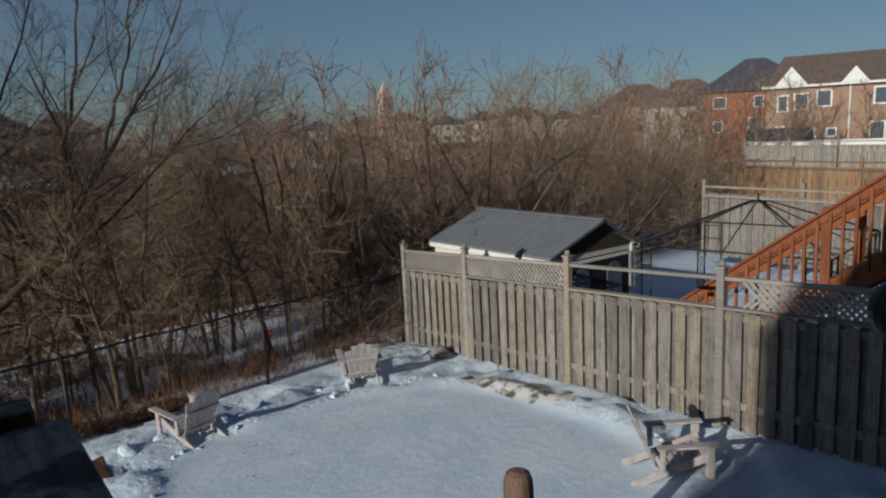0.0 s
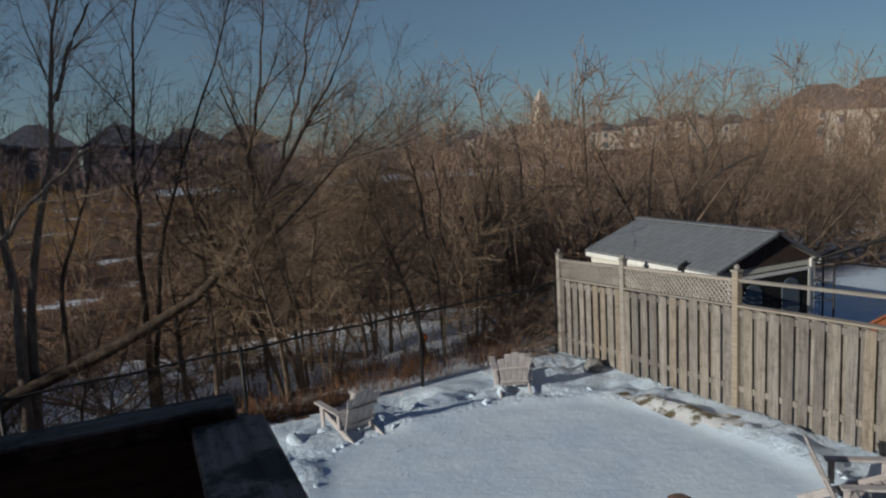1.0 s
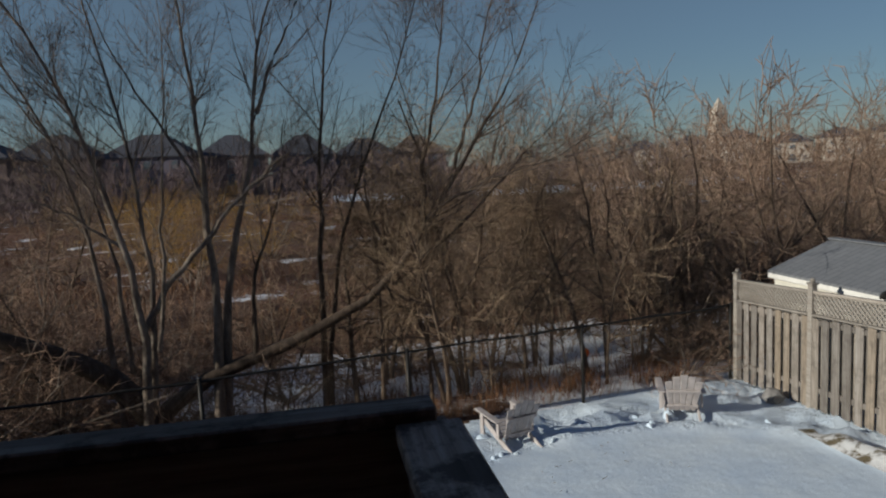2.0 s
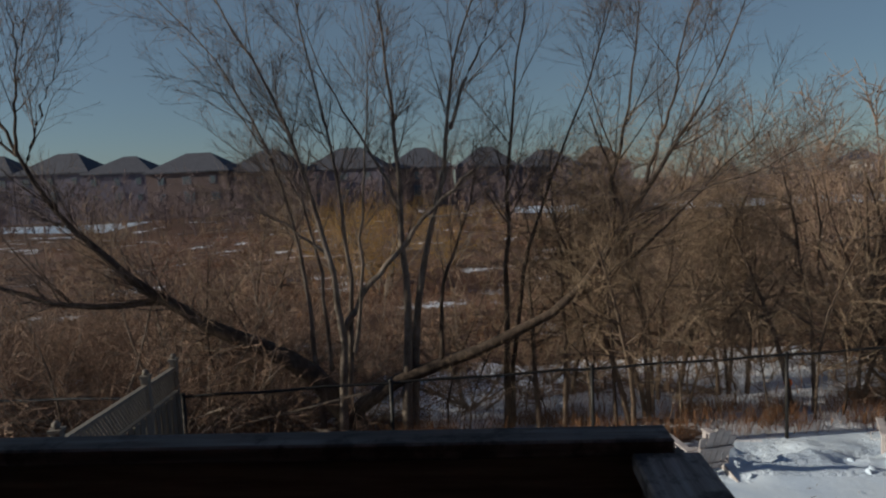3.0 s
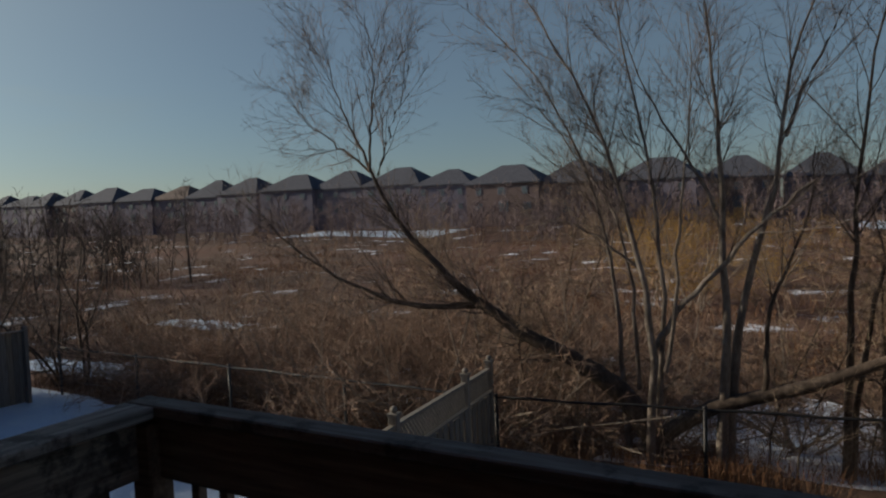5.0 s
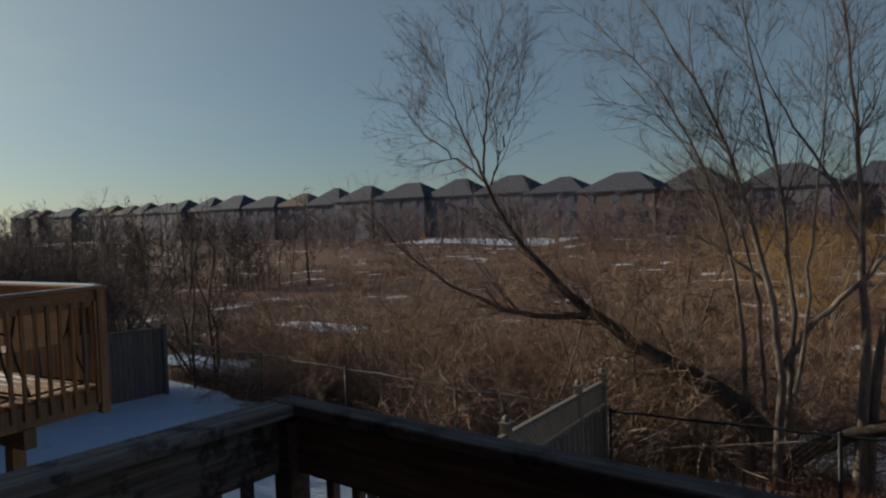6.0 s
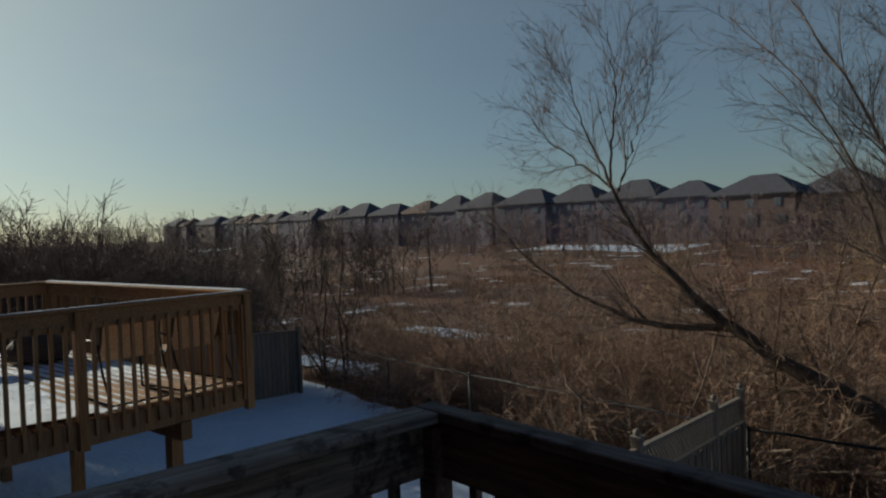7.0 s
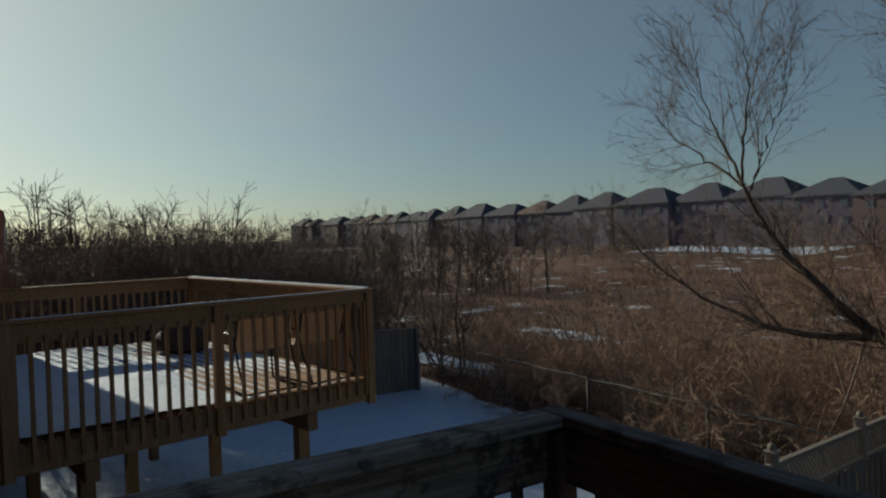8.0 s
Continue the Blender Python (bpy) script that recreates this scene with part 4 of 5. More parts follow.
board("crust", rail_snow, M_SNOW, NX1 + 0.045, (NY0 + NY1) / 2, NR + 0.004, 0.03, NY1 - NY0 - 0.1, 0.01, bev=0.004)


def patio_chair(m):
    c = thing("patio_chair", m, "tan sling patio chair with a bent dark tube frame", "chair", "patio chairs on the cedar deck")
    for s in (-1, 1):
        pipe("side_frame", [(s * 0.31, -0.36, 1.0), (s * 0.31, -0.30, 1.04), (s * 0.31, -0.22, 0.98), (s * 0.31, -0.12, 0.62), (s * 0.31, -0.02, 0.44), (s * 0.31, 0.42, 0.46), (s * 0.31, 0.48, 0.42)], 0.016, M_IRON, c)
        pipe("leg_frame", [(s * 0.33, -0.40, 0.02), (s * 0.33, -0.2, 0.35), (s * 0.33, -0.12, 0.62), (s * 0.33, 0.1, 0.66), (s * 0.33, 0.40, 0.63), (s * 0.33, 0.44, 0.5), (s * 0.33, 0.40, 0.02), (s * 0.33, -0.38, 0.02)], 0.015, M_IRON, c)
    bm = bmesh.new()
    prof = [(-0.33, 0.99), (-0.22, 0.92), (-0.12, 0.62), (-0.03, 0.45), (0.2, 0.42), (0.44, 0.45)]
    rows = [[bm.verts.new((x, y, z + dz)) for x in (-0.3, 0.0, 0.3)] for dz in (0, -0.012) for y, z in prof]
    n = len(prof)
    for k in (0, n):
        for i in range(n - 1):
            for j in range(2):
                q = (rows[k + i][j], rows[k + i][j + 1], rows[k + i + 1][j + 1], rows[k + i + 1][j])
                bm.faces.new(q if k else q[::-1])
    part("sling", bm, M_SLING, c)
    pipe("cross_bar", [(-0.33, -0.38, 0.02), (0.33, -0.38, 0.02)], 0.013, M_IRON, c)
    return c


pc = patio_chair(ND @ pose(-7.05, 3.46, NZ + 0.01, 0, 0, 94))
copy_thing(pc, ND @ pose(-7.05, 2.70, NZ + 0.01, 0, 0, 86))
bowl = thing("fire_bowl", ND @ pose(-10.6, 3.1, NZ + 0.02), "low round fire bowl under a dark brown cover", "fire pit")
bm = bmesh.new()
bmesh.ops.create_uvsphere(bm, u_segments=20, v_segments=12, radius=0.42, matrix=Matrix.Translation((0, 0, 0.12)) @ Matrix.Diagonal((1, 1, 0.72, 1)))
bmesh.ops.delete(bm, geom=[v for v in bm.verts if v.co.z < 0.01], context="VERTS")
part("cover", bm, M_COVER, bowl)
pipe("rim", [(0.42 * math.cos(u), 0.42 * math.sin(u), 0.13) for u in np.linspace(0, 6.283, 21)], 0.014, M_COVER, bowl)
tub = thing("yellow_tub", pose(-7.6, 1.1, g(0, 1.1) - 0.02), "yellow plastic tub in the shade under the deck", "tub")
bm = bmesh.new()
bmesh.ops.create_cone(bm, cap_ends=True, segments=20, radius1=0.2, radius2=0.26, depth=0.42, matrix=Matrix.Translation((0, 0, 0.21)))
part("tub_body", bm, M_YELLOW, tub)
pipe("tub_rim", [(0.265 * math.cos(u), 0.265 * math.sin(u), 0.42) for u in np.linspace(0, 6.283, 21)], 0.014, M_YELLOW, tub)


# ---- trees ----
def tree(name, limbs, label, seed, bark_mat, twig_mat, density=1.0, reach=1.0, twist=0.1):
    """A bare tree: its limbs through a few given points, boughs, branches and twigs grown from them."""
    rng = np.random.RandomState(seed)
    x0, y0, z0 = limbs[0][0][0]
    t = thing(name, pose(x0, y0, z0), label, "tree", "bare trees on the bank")
    trunk, crown = [], []
    for pts, r0, r1, bare in limbs:
        k = 16
        p = resample(pts, k)[None]
        p[0, 1:-1] += rng.normal(size=(k - 2, 3)) * 0.022
        rr = (r1 * 0.7 + (r0 - r1 * 0.7) * np.linspace(1, 0, k) ** 1.45)[None]
        trunk.append(tube_arrays(p, rr, 9))
        L = np.linalg.norm(np.diff(p[0], axis=0), axis=1).sum()
        b1 = shoots(rng, p, rr, max(5, int(L * 4.6 * density * (1 - bare))), (bare, 0.97), (18, 48), (0.7 * reach, 2.3 * reach), 8, up=0.05, wander=0.055, thick=0.42, tip=0.25, rmin=0.005, rmax=0.014)
        b2 = shoots(rng, *b1, 8, (0.1, 0.98), (20, 55), (0.35 * reach, 1.15 * reach), 5, up=0.03, wander=0.07, thick=0.55, rmin=0.0036)
        b3 = shoots(rng, *b2, 6, (0.12, 1.0), (20, 60), (0.14 * reach, 0.48 * reach), 3, up=0.02, wander=0.12, thick=0.62, rmin=0.0024)
        trunk.append(tube_arrays(*b1, 5))
        crown += [tube_arrays(*b2, 3), tube_arrays(*b3, 3)]
    off = np.array([x0, y0, z0])
    part("trunk", mesh_arrays("trunk", [(v - off, f) for v, f in trunk]), bark_mat, t)
    part("crown", mesh_arrays("crown", [(v - off, f) for v, f in crown]), twig_mat, t)
    return t


GB = land1(-1, 12.3) - 0.1
# the fallen-over tree that leans along the bank and turns up again
tree("leaning_tree", [
    ([(-1.2, 12.4, GB), (-1.90, 12.30, 0.60), (-3.20, 12.10, 1.23), (-4.58, 11.86, 2.05), (-5.72, 11.64, 3.12), (-6.28, 11.42, 4.07), (-6.42, 11.20, 4.67)], 0.25, 0.045, 0.3),
    ([(-6.42, 11.20, 4.64), (-6.83, 11.20, 5.47), (-7.18, 11.25, 6.22), (-7.47, 11.20, 7.31)], 0.03, 0.008, 0.08),
    ([(-6.42, 11.20, 4.64), (-6.37, 11.15, 5.33), (-6.19, 11.10, 6.23), (-6.24, 11.00, 7.42)], 0.03, 0.008, 0.08),
    ([(-6.35, 11.30, 4.44), (-6.0, 11.20, 5.2), (-5.72, 11.30, 5.9), (-5.5, 11.30, 6.5)], 0.03, 0.008, 0.15),
    ([(-6.42, 11.2, 4.6), (-7.1, 11.3, 5.1), (-7.9, 11.3, 5.6), (-8.6, 11.3, 6.4)], 0.026, 0.008, 0.1),
    ([(-4.50, 12.02, 2.0), (-6.20, 11.60, 1.99), (-7.59, 11.40, 2.63), (-8.58, 11.20, 3.23), (-9.57, 11.10, 4.22)], 0.07, 0.015, 0.2),
], "dark leaning tree whose trunk lies along the bank", 31, M_BARK, M_TWIG_TREE, 1.15, 0.9)
tree("multi_stem_tree", [
    ([(-1.5, 12.1, GB), (-1.41, 12.00, 1.06), (-1.37, 12.00, 1.86), (-1.67, 12.00, 2.96), (-1.82, 12.00, 3.85), (-2.11, 12.00, 4.96), (-2.76, 12.00, 6.24), (-3.31, 12.00, 7.23), (-3.9, 12.0, 8.2)], 0.085, 0.014, 0.4),
    ([(-1.4, 12.2, GB), (-1.30, 12.20, 1.26), (-1.20, 12.20, 2.26), (-1.36, 12.20, 3.86), (-1.56, 12.20, 5.16), (-1.92, 12.20, 6.74), (-2.1, 12.2, 8.2)], 0.065, 0.012, 0.4),
    ([(-1.9, 12.4, GB), (-2.03, 12.40, 0.95), (-2.12, 12.40, 2.36), (-2.31, 12.40, 3.65), (-2.75, 12.40, 5.04), (-3.61, 12.30, 6.43), (-4.6, 12.3, 7.5)], 0.06, 0.012, 0.35),
    ([(-1.40, 12.10, 1.36), (-0.87, 12.10, 2.25), (-0.26, 12.10, 2.81), (0.44, 12.10, 3.66), (0.97, 12.10, 4.04)], 0.06, 0.04, 0.5),
    ([(-1.2, 12.0, 1.0), (-0.98, 11.95, 2.4), (-0.92, 11.9, 3.8), (-0.7, 11.9, 5.2), (-0.75, 11.9, 6.8)], 0.04, 0.009, 0.35),
    ([(-1.7, 12.3, 0.6), (-1.75, 12.3, 2.2), (-2.0, 12.3, 3.6), (-2.9, 12.3, 5.0), (-4.1, 12.3, 6.4)], 0.045, 0.009, 0.4),
    ([(-1.6, 12.2, 2.6), (-2.2, 12.2, 3.2), (-3.0, 12.1, 3.6), (-3.8, 12.0, 3.4)], 0.03, 0.009, 0.3),
], "many-stemmed pale tree with thin spreading boughs", 32, M_PALEBARK, M_TWIG_TREE, 0.9, 0.95)
tree("twin_trunk_tree", [
    ([(-0.4, 12.3, GB), (-0.30, 12.20, 0.83), (-0.26, 12.20, 2.02), (-0.26, 12.20, 2.91), (-0.33, 12.20, 4.17), (-0.35, 12.20, 5.12), (-0.48, 12.20, 6.65), (-0.63, 12.20, 8.14)], 0.105, 0.015, 0.42),
    ([(-0.3, 12.4, GB), (-0.07, 12.40, 2.17), (0.38, 12.40, 3.75), (0.61, 12.40, 4.70), (0.55, 12.40, 5.76), (1.06, 12.40, 6.86), (1.35, 12.40, 8.05)], 0.10, 0.015, 0.45),
    ([(0.60, 12.40, 4.77), (0.92, 12.50, 5.67), (1.46, 12.50, 6.76), (1.75, 12.50, 7.75)], 0.035, 0.01, 0.2),
    ([(-0.28, 12.2, 3.4), (-0.9, 12.3, 4.6), (-1.6, 12.3, 5.9), (-2.1, 12.3, 7.3)], 0.035, 0.009, 0.25),
], "tall twin-trunk tree with sunlit upper boughs", 33, M_PALEBARK, M_TWIG_TREE, 0.75, 0.85)
tree("slender_tree", [
    ([(1.4, 12.9, GB), (1.45, 12.80, 0.87), (1.46, 12.80, 2.30), (1.61, 12.80, 4.07), (1.72, 12.80, 5.43), (1.91, 12.80, 6.56), (2.15, 12.80, 8.4)], 0.075, 0.012, 0.4),
    ([(1.5, 13.0, GB), (1.60, 13.00, 1.17), (1.85, 13.00, 2.57), (2.26, 13.00, 3.65), (2.85, 13.00, 4.97), (3.36, 13.00, 6.27), (3.7, 13.0, 7.6)], 0.055, 0.012, 0.4),
], "slender straight tree with a fork low down", 34, M_BARK, M_TWIG_TREE, 1.0, 0.95)
tree("sprawling_tree", [
    ([(-1.6, 12.25, GB + 0.3), (-0.9, 12.25, 0.38), (0.27, 12.25, 0.72), (1.37, 12.25, 1.05), (2.15, 12.25, 1.44), (2.89, 12.25, 1.86), (3.29, 12.27, 2.70), (3.62, 12.3, 3.42), (4.5, 12.35, 4.4), (5.3, 12.40, 5.8), (5.7, 12.4, 7.0)], 0.155, 0.012, 0.5),
    ([(3.29, 12.27, 2.70), (3.34, 12.40, 3.89), (3.67, 12.50, 5.09), (3.86, 12.50, 6.38), (3.8, 12.5, 7.6)], 0.045, 0.010, 0.25),
    ([(2.70, 12.3, 1.75), (3.79, 12.60, 2.49), (4.78, 12.80, 3.40), (5.97, 12.90, 4.50)], 0.05, 0.010, 0.25),
    ([(3.88, 12.33, 3.70), (4.27, 12.30, 4.89), (4.46, 12.20, 6.09), (4.95, 12.10, 7.3)], 0.035, 0.010, 0.2),
    ([(0.27, 12.25, 0.72), (0.35, 12.3, 2.2), (0.9, 12.35, 3.4), (1.0, 12.4, 4.6)], 0.05, 0.012, 0.3),
    ([(3.45, 12.3, 3.05), (4.3, 12.0, 3.5), (5.4, 11.8, 3.75), (6.5, 11.7, 4.3)], 0.035, 0.010, 0.2),
], "sprawling tree reaching sideways over the chain-link fence", 35, M_BARK, M_TWIG_TREE, 0.95, 1.0)
tree("yellowish_tree", [
    ([(16.14, 15.80, -1.09), (16.31, 15.80, 1.10), (16.79, 15.80, 2.29), (17.07, 15.90, 3.28)], 0.12, 0.05, 0.4),
    ([(16.69, 15.80, 2.09), (17.67, 15.70, 2.69), (18.84, 15.60, 3.00), (19.83, 15.60, 3.10)], 0.07, 0.015, 0.2),
    ([(17.07, 15.90, 3.19), (16.47, 16.00, 4.07), (16.06, 16.00, 4.86)], 0.05, 0.012, 0.2),
    ([(17.07, 15.90, 3.19), (17.85, 16.00, 4.08), (18.72, 16.00, 4.77)], 0.05, 0.012, 0.2),
], "pale sunlit tree standing behind the shed", 36, M_PALEBARK, M_TWIG, 1.3, 1.0)


# ---- shrubs: a few grown once, then repeated ----
def shrub(name, seed, h, stems, label, twig_mat, bark_mat, lean=0.35, per=(7, 6, 4), group="brush on the bank", at=(0, 0, -50), girth=1.0, clear=0.15, stout=1.0):
    rng = np.random.RandomState(seed)
    t = thing(name, pose(*at), label, "shrub", group)
    k = 7
    P = np.empty((stems, k, 3))
    P[:, 0] = np.c_[rng.normal(size=(stems, 2)) * 0.12 * h / 3, np.full(stems, -0.15)]
    d = np.c_[rng.normal(size=(stems, 2)) * lean, np.ones(stems)]
    d /= np.linalg.norm(d, axis=1, keepdims=True)
    L = h * rng.uniform(0.7, 1.1, stems)
    for j in range(1, k):
        d = d + rng.normal(size=(stems, 3)) * 0.11 + np.array([0, 0, 0.03])
        d /= np.linalg.norm(d, axis=1, keepdims=True)
        P[:, j] = P[:, j - 1] + d * (L / (k - 1))[:, None]
    R = (0.0095 * girth * h * rng.uniform(0.6, 1.2, stems))[:, None] * np.linspace(1, 0.25, k)[None]
    b1 = shoots(rng, P, R, per[0], (clear, 0.98), (32, 82), (0.15 * h, 0.42 * h), 4, up=0.0, wander=0.28, thick=0.5, rmin=0.0062 * stout)
    b2 = shoots(rng, *b1, per[1], (0.15, 0.98), (30, 85), (0.09 * h, 0.28 * h), 3, up=0.0, wander=0.28, thick=0.6, rmin=0.0048 * stout)
    b3 = shoots(rng, *b2, per[2], (0.2, 1.0), (20, 65), (0.04 * h, 0.13 * h), 2, up=0.02, wander=0.2, thick=0.7, rmin=0.0038 * stout)
    tagged(part("brushwood", mesh_arrays("brushwood", [tube_arrays(P, R, 6), tube_arrays(*b1, 4)]), bark_mat, t), kind="stuff")
    part("crown", mesh_arrays("twigs", [tube_arrays(*b2, 3), tube_arrays(*b3, 3)]), twig_mat, t)
    return t


def strew(master, spots, rng, low=0.8, high=1.25):
    first = True
    for x, y in spots:
        s = rng.uniform(low, high)
        m = pose(x, y, land1(x, y) - 0.05, rng.uniform(-6, 6), rng.uniform(-6, 6), rng.uniform(0, 360))
        if first:
            ob = master
            ob.matrix_basis = m
            first = False
        else:
            ob = copy_thing(master, m)
        ob.scale = (s, s, s * rng.uniform(0.9, 1.1))


rng = random.Random(5)
thick_a = shrub("bushy_thicket", 41, 5.4, 10, "dense grey-brown bush of tangled bare twigs", M_TWIG_RED, M_BRUSHBARK, lean=0.6, per=(8, 5, 3))
thick_b = shrub("bushy_thicket", 42, 5.0, 10, "broad reddish-brown thicket of fine bare twigs", M_TWIG, M_BRUSHBARK, lean=0.8, per=(8, 5, 3))
thick_c = shrub("bushy_thicket", 43, 3.0, 12, "low tangled bush with arching tan stems", M_TWIG_TAN, M_PALEBARK, lean=1.2, per=(7, 5, 3))
dark_a = shrub("dark_tree", 44, 6.0, 8, "dark bare tree standing against the light", M_TWIG_BACKLIT, M_BARK, lean=0.45, per=(8, 6, 3), group="dark trees on the marsh edge")
hedge = shrub("hedge_tree", 48, 4.9, 14, "dense dark hedge tree of bare upright stems", M_TWIG_SHADE, M_BARK, lean=0.28, per=(8, 5, 3), group="hedge behind the privacy fence", stout=1.6)
sapling = shrub("sapling", 45, 4.2, 1, "thin upright sapling with sparse twigs", M_TWIG, M_BARK, lean=0.12, per=(14, 5, 3), group="saplings on the bank")
young = shrub("young_tree", 46, 5.6, 2, "young bank tree with a dark forked trunk", M_TWIG, M_BRUSHBARK, lean=0.22, per=(20, 6, 4), group="young trees on the bank", girth=1.15, clear=0.38)
golden = shrub("golden_willow", 47, 6.6, 9, "rounded willow bush with golden-brown twigs", M_GOLD, M_PALEBARK, lean=0.45, per=(9, 6, 4), group="golden bushes in the marsh")

strew(thick_a, [(10.2, 16.0), (12.5, 15.4), (15.0, 15.5), (18.0, 17.5), (21.5, 17.0), (24.5, 19.0), (11.5, 19.6), (15.5, 20.5), (20.0, 22.5), (26.0, 23.5), (8.2, 21.5), (29.5, 21.0), (33.0, 27.0)], rng, 0.9, 1.2)
strew(thick_b, [(10.8, 16.6), (13.4, 18.0), (17.0, 14.6), (19.5, 19.5), (23.0, 15.0), (27.5, 17.5), (8.4, 19.4), (42.0, 31.0), (35.0, 22.0), (5.0, 23.5), (9.5, 24.0), (13.0, 25.0), (30.0, 25.5)], rng, 0.9, 1.2)
strew(thick_c, [(-9.0, 12.6), (-11.5, 13.4), (-7.4, 13.0), (-5.6, 13.6), (-13.6, 14.6), (-3.6, 14.0), (-10.2, 15.8), (-6.6, 16.4), (-15.4, 17.6), (-12.4, 18.6), (-2.6, 18.8), (-8.6, 20.0), (-4.5, 12.0), (-6.2, 11.6), (-8.2, 11.4), (-10.0, 11.6), (-12.2, 11.8), (-5.0, 15.0), (-9.6, 14.0), (-1.6, 14.6), (0.6, 15.6), (2.6, 17.6), (-4.4, 17.4), (8.7, 12.9), (-13.4, 12.6), (-11.0, 17.4), (-8.0, 17.8)], rng, 0.95, 1.5)
# hedge rows thickened and extended to keep low sun off the neighbour's yard
strew(hedge, [(-16.7 - 1.8 * k + 0.5 * math.sin(n * 2.3 + k), 0.1 + 1.55 * n + 0.7 * (k % 2)) for k in range(4) for n in range(6)], rng, 0.74, 0.92)
strew(dark_a, [(-24.4, 8.2), (-26.5, 5.6), (-29.0, 7.4), (-31.0, 10.0), (-24.0, 13.0), (-27.5, 14.2), (-31.0, 15.0), (-36.0, 12.2), (-34.5, 17.0), (-41.0, 15.5), (-16.4, 11.3)], rng, 0.62, 0.9)
strew(sapling, [(2.9, 12.4), (3.7, 13.3), (4.4, 12.4), (5.3, 12.9), (5.9, 12.2), (6.7, 12.5), (0.7, 12.3), (2.2, 13.8), (7.4, 12.9), (-2.9, 12.4), (-3.9, 12.5), (-8.2, 14.6), (-14.5, 13.0), (-19.0, 16.0), (-17.4, 13.8), (4.0, 15.5), (1.8, 14.8), (3.2, 14.4), (5.0, 14.2), (0.2, 13.6), (6.2, 14.8), (5.6, 16.4), (2.6, 16.8)], rng, 0.7, 1.15)
strew(young, [(2.2, 12.6), (3.4, 12.5), (4.1, 14.0), (3.7, 12.9), (5.1, 15.7), (6.7, 16.2), (7.0, 13.8), (8.6, 14.4), (3.0, 15.8), (6.4, 16.6), (-10.8, 21.0), (-7.0, 24.0), (-13.4, 25.0)], rng, 0.75, 1.05)
strew(golden, [(-4.2, 34.5), (-6.4, 37.0), (-1.4, 44.0), (-9.0, 50.0)], rng, 0.75, 0.95)


# ---- reeds and dry grass ----
def blades(name, label, n, region, h, w, mat, seed, clump=0.35):
    """A sheet of dry stalks, each a bent narrow blade, standing in uneven clumps."""
    r = np.random.RandomState(seed)
    x, y = region(r, n)
    cx, cy = r.normal(size=n) * clump, r.normal(size=n) * clump
    x, y = x + cx, y + cy
    keep = y > np.interp(x, [p[0] for p in REAR], [p[1] for p in REAR]) + 0.12
    x, y = x[keep], y[keep]
    n = len(x)
    z = land(x, y) - 0.03
    a = r.uniform(0, 6.283, n)
    hh = h * r.uniform(0.4, 1.2, n)
    lean = r.normal(size=(n, 2)) * 0.28
    ww = w * r.uniform(0.6, 1.3, n)
    dx, dy = np.cos(a) * ww, np.sin(a) * ww
    V = np.empty((n, 6, 3))
    for j, (t, k, s) in enumerate(((0, 0, 1.0), (0.55, 0.4, 0.8), (1.0, 1.0, 0.25))):
        mx, my, mz = x + lean[:, 0] * hh * k, y + lean[:, 1] * hh * k, z + hh * t * (1 - 0.1 * k)
        V[:, 2 * j] = np.c_[mx - dx * s, my - dy * s, mz]
        V[:, 2 * j + 1] = np.c_[mx + dx * s, my + dy * s, mz]
    b = np.arange(n)[:, None] * 6
    F = np.concatenate([b + [0, 1, 3, 2], b + [2, 3, 5, 4]])
    ob = part(name, mesh_arrays(name, [(V.reshape(-1, 3), F)], False), mat)
    return tagged(ob, label, "grass", kind="stuff")


def band(x0, x1, d0, d1, clumps=400, power=1.5):
    def region(r, n):
        cx = r.uniform(x0, x1, clumps)
        cd = d0 + (d1 - d0) * r.uniform(0, 1, clumps) ** power
        i = r.randint(0, clumps, n)
        ry = np.interp(cx, [p[0] for p in REAR], [p[1] for p in REAR])
        return cx[i], ry[i] + cd[i]
    return region


blades("dry_grass", "straw-brown dry grass and stalks behind the chain-link fence", 13000, band(-17, -2.5, 0.25, 5.0, 220, 1.2), 0.5, 0.006, M_STRAW, 51, 0.3)
blades("bank_grass", "sparse brown stalks along the snowy bank", 7000, band(-2.5, 9, 0.2, 3.5, 60, 1.4), 0.4, 0.005, M_RUST, 54, 0.25)
blades("marsh_reeds", "straw-coloured reeds over the open marsh", 36000, band(-60, 40, 4, 45, 1400, 1.5), 0.42, 0.011, M_STRAW, 52, 1.1)
blades("rusty_sedge", "rust-brown sedge in drifts over the marsh", 16000, band(-70, 35, 10, 70, 200, 1.2), 0.5, 0.02, M_RUST, 53, 1.7)


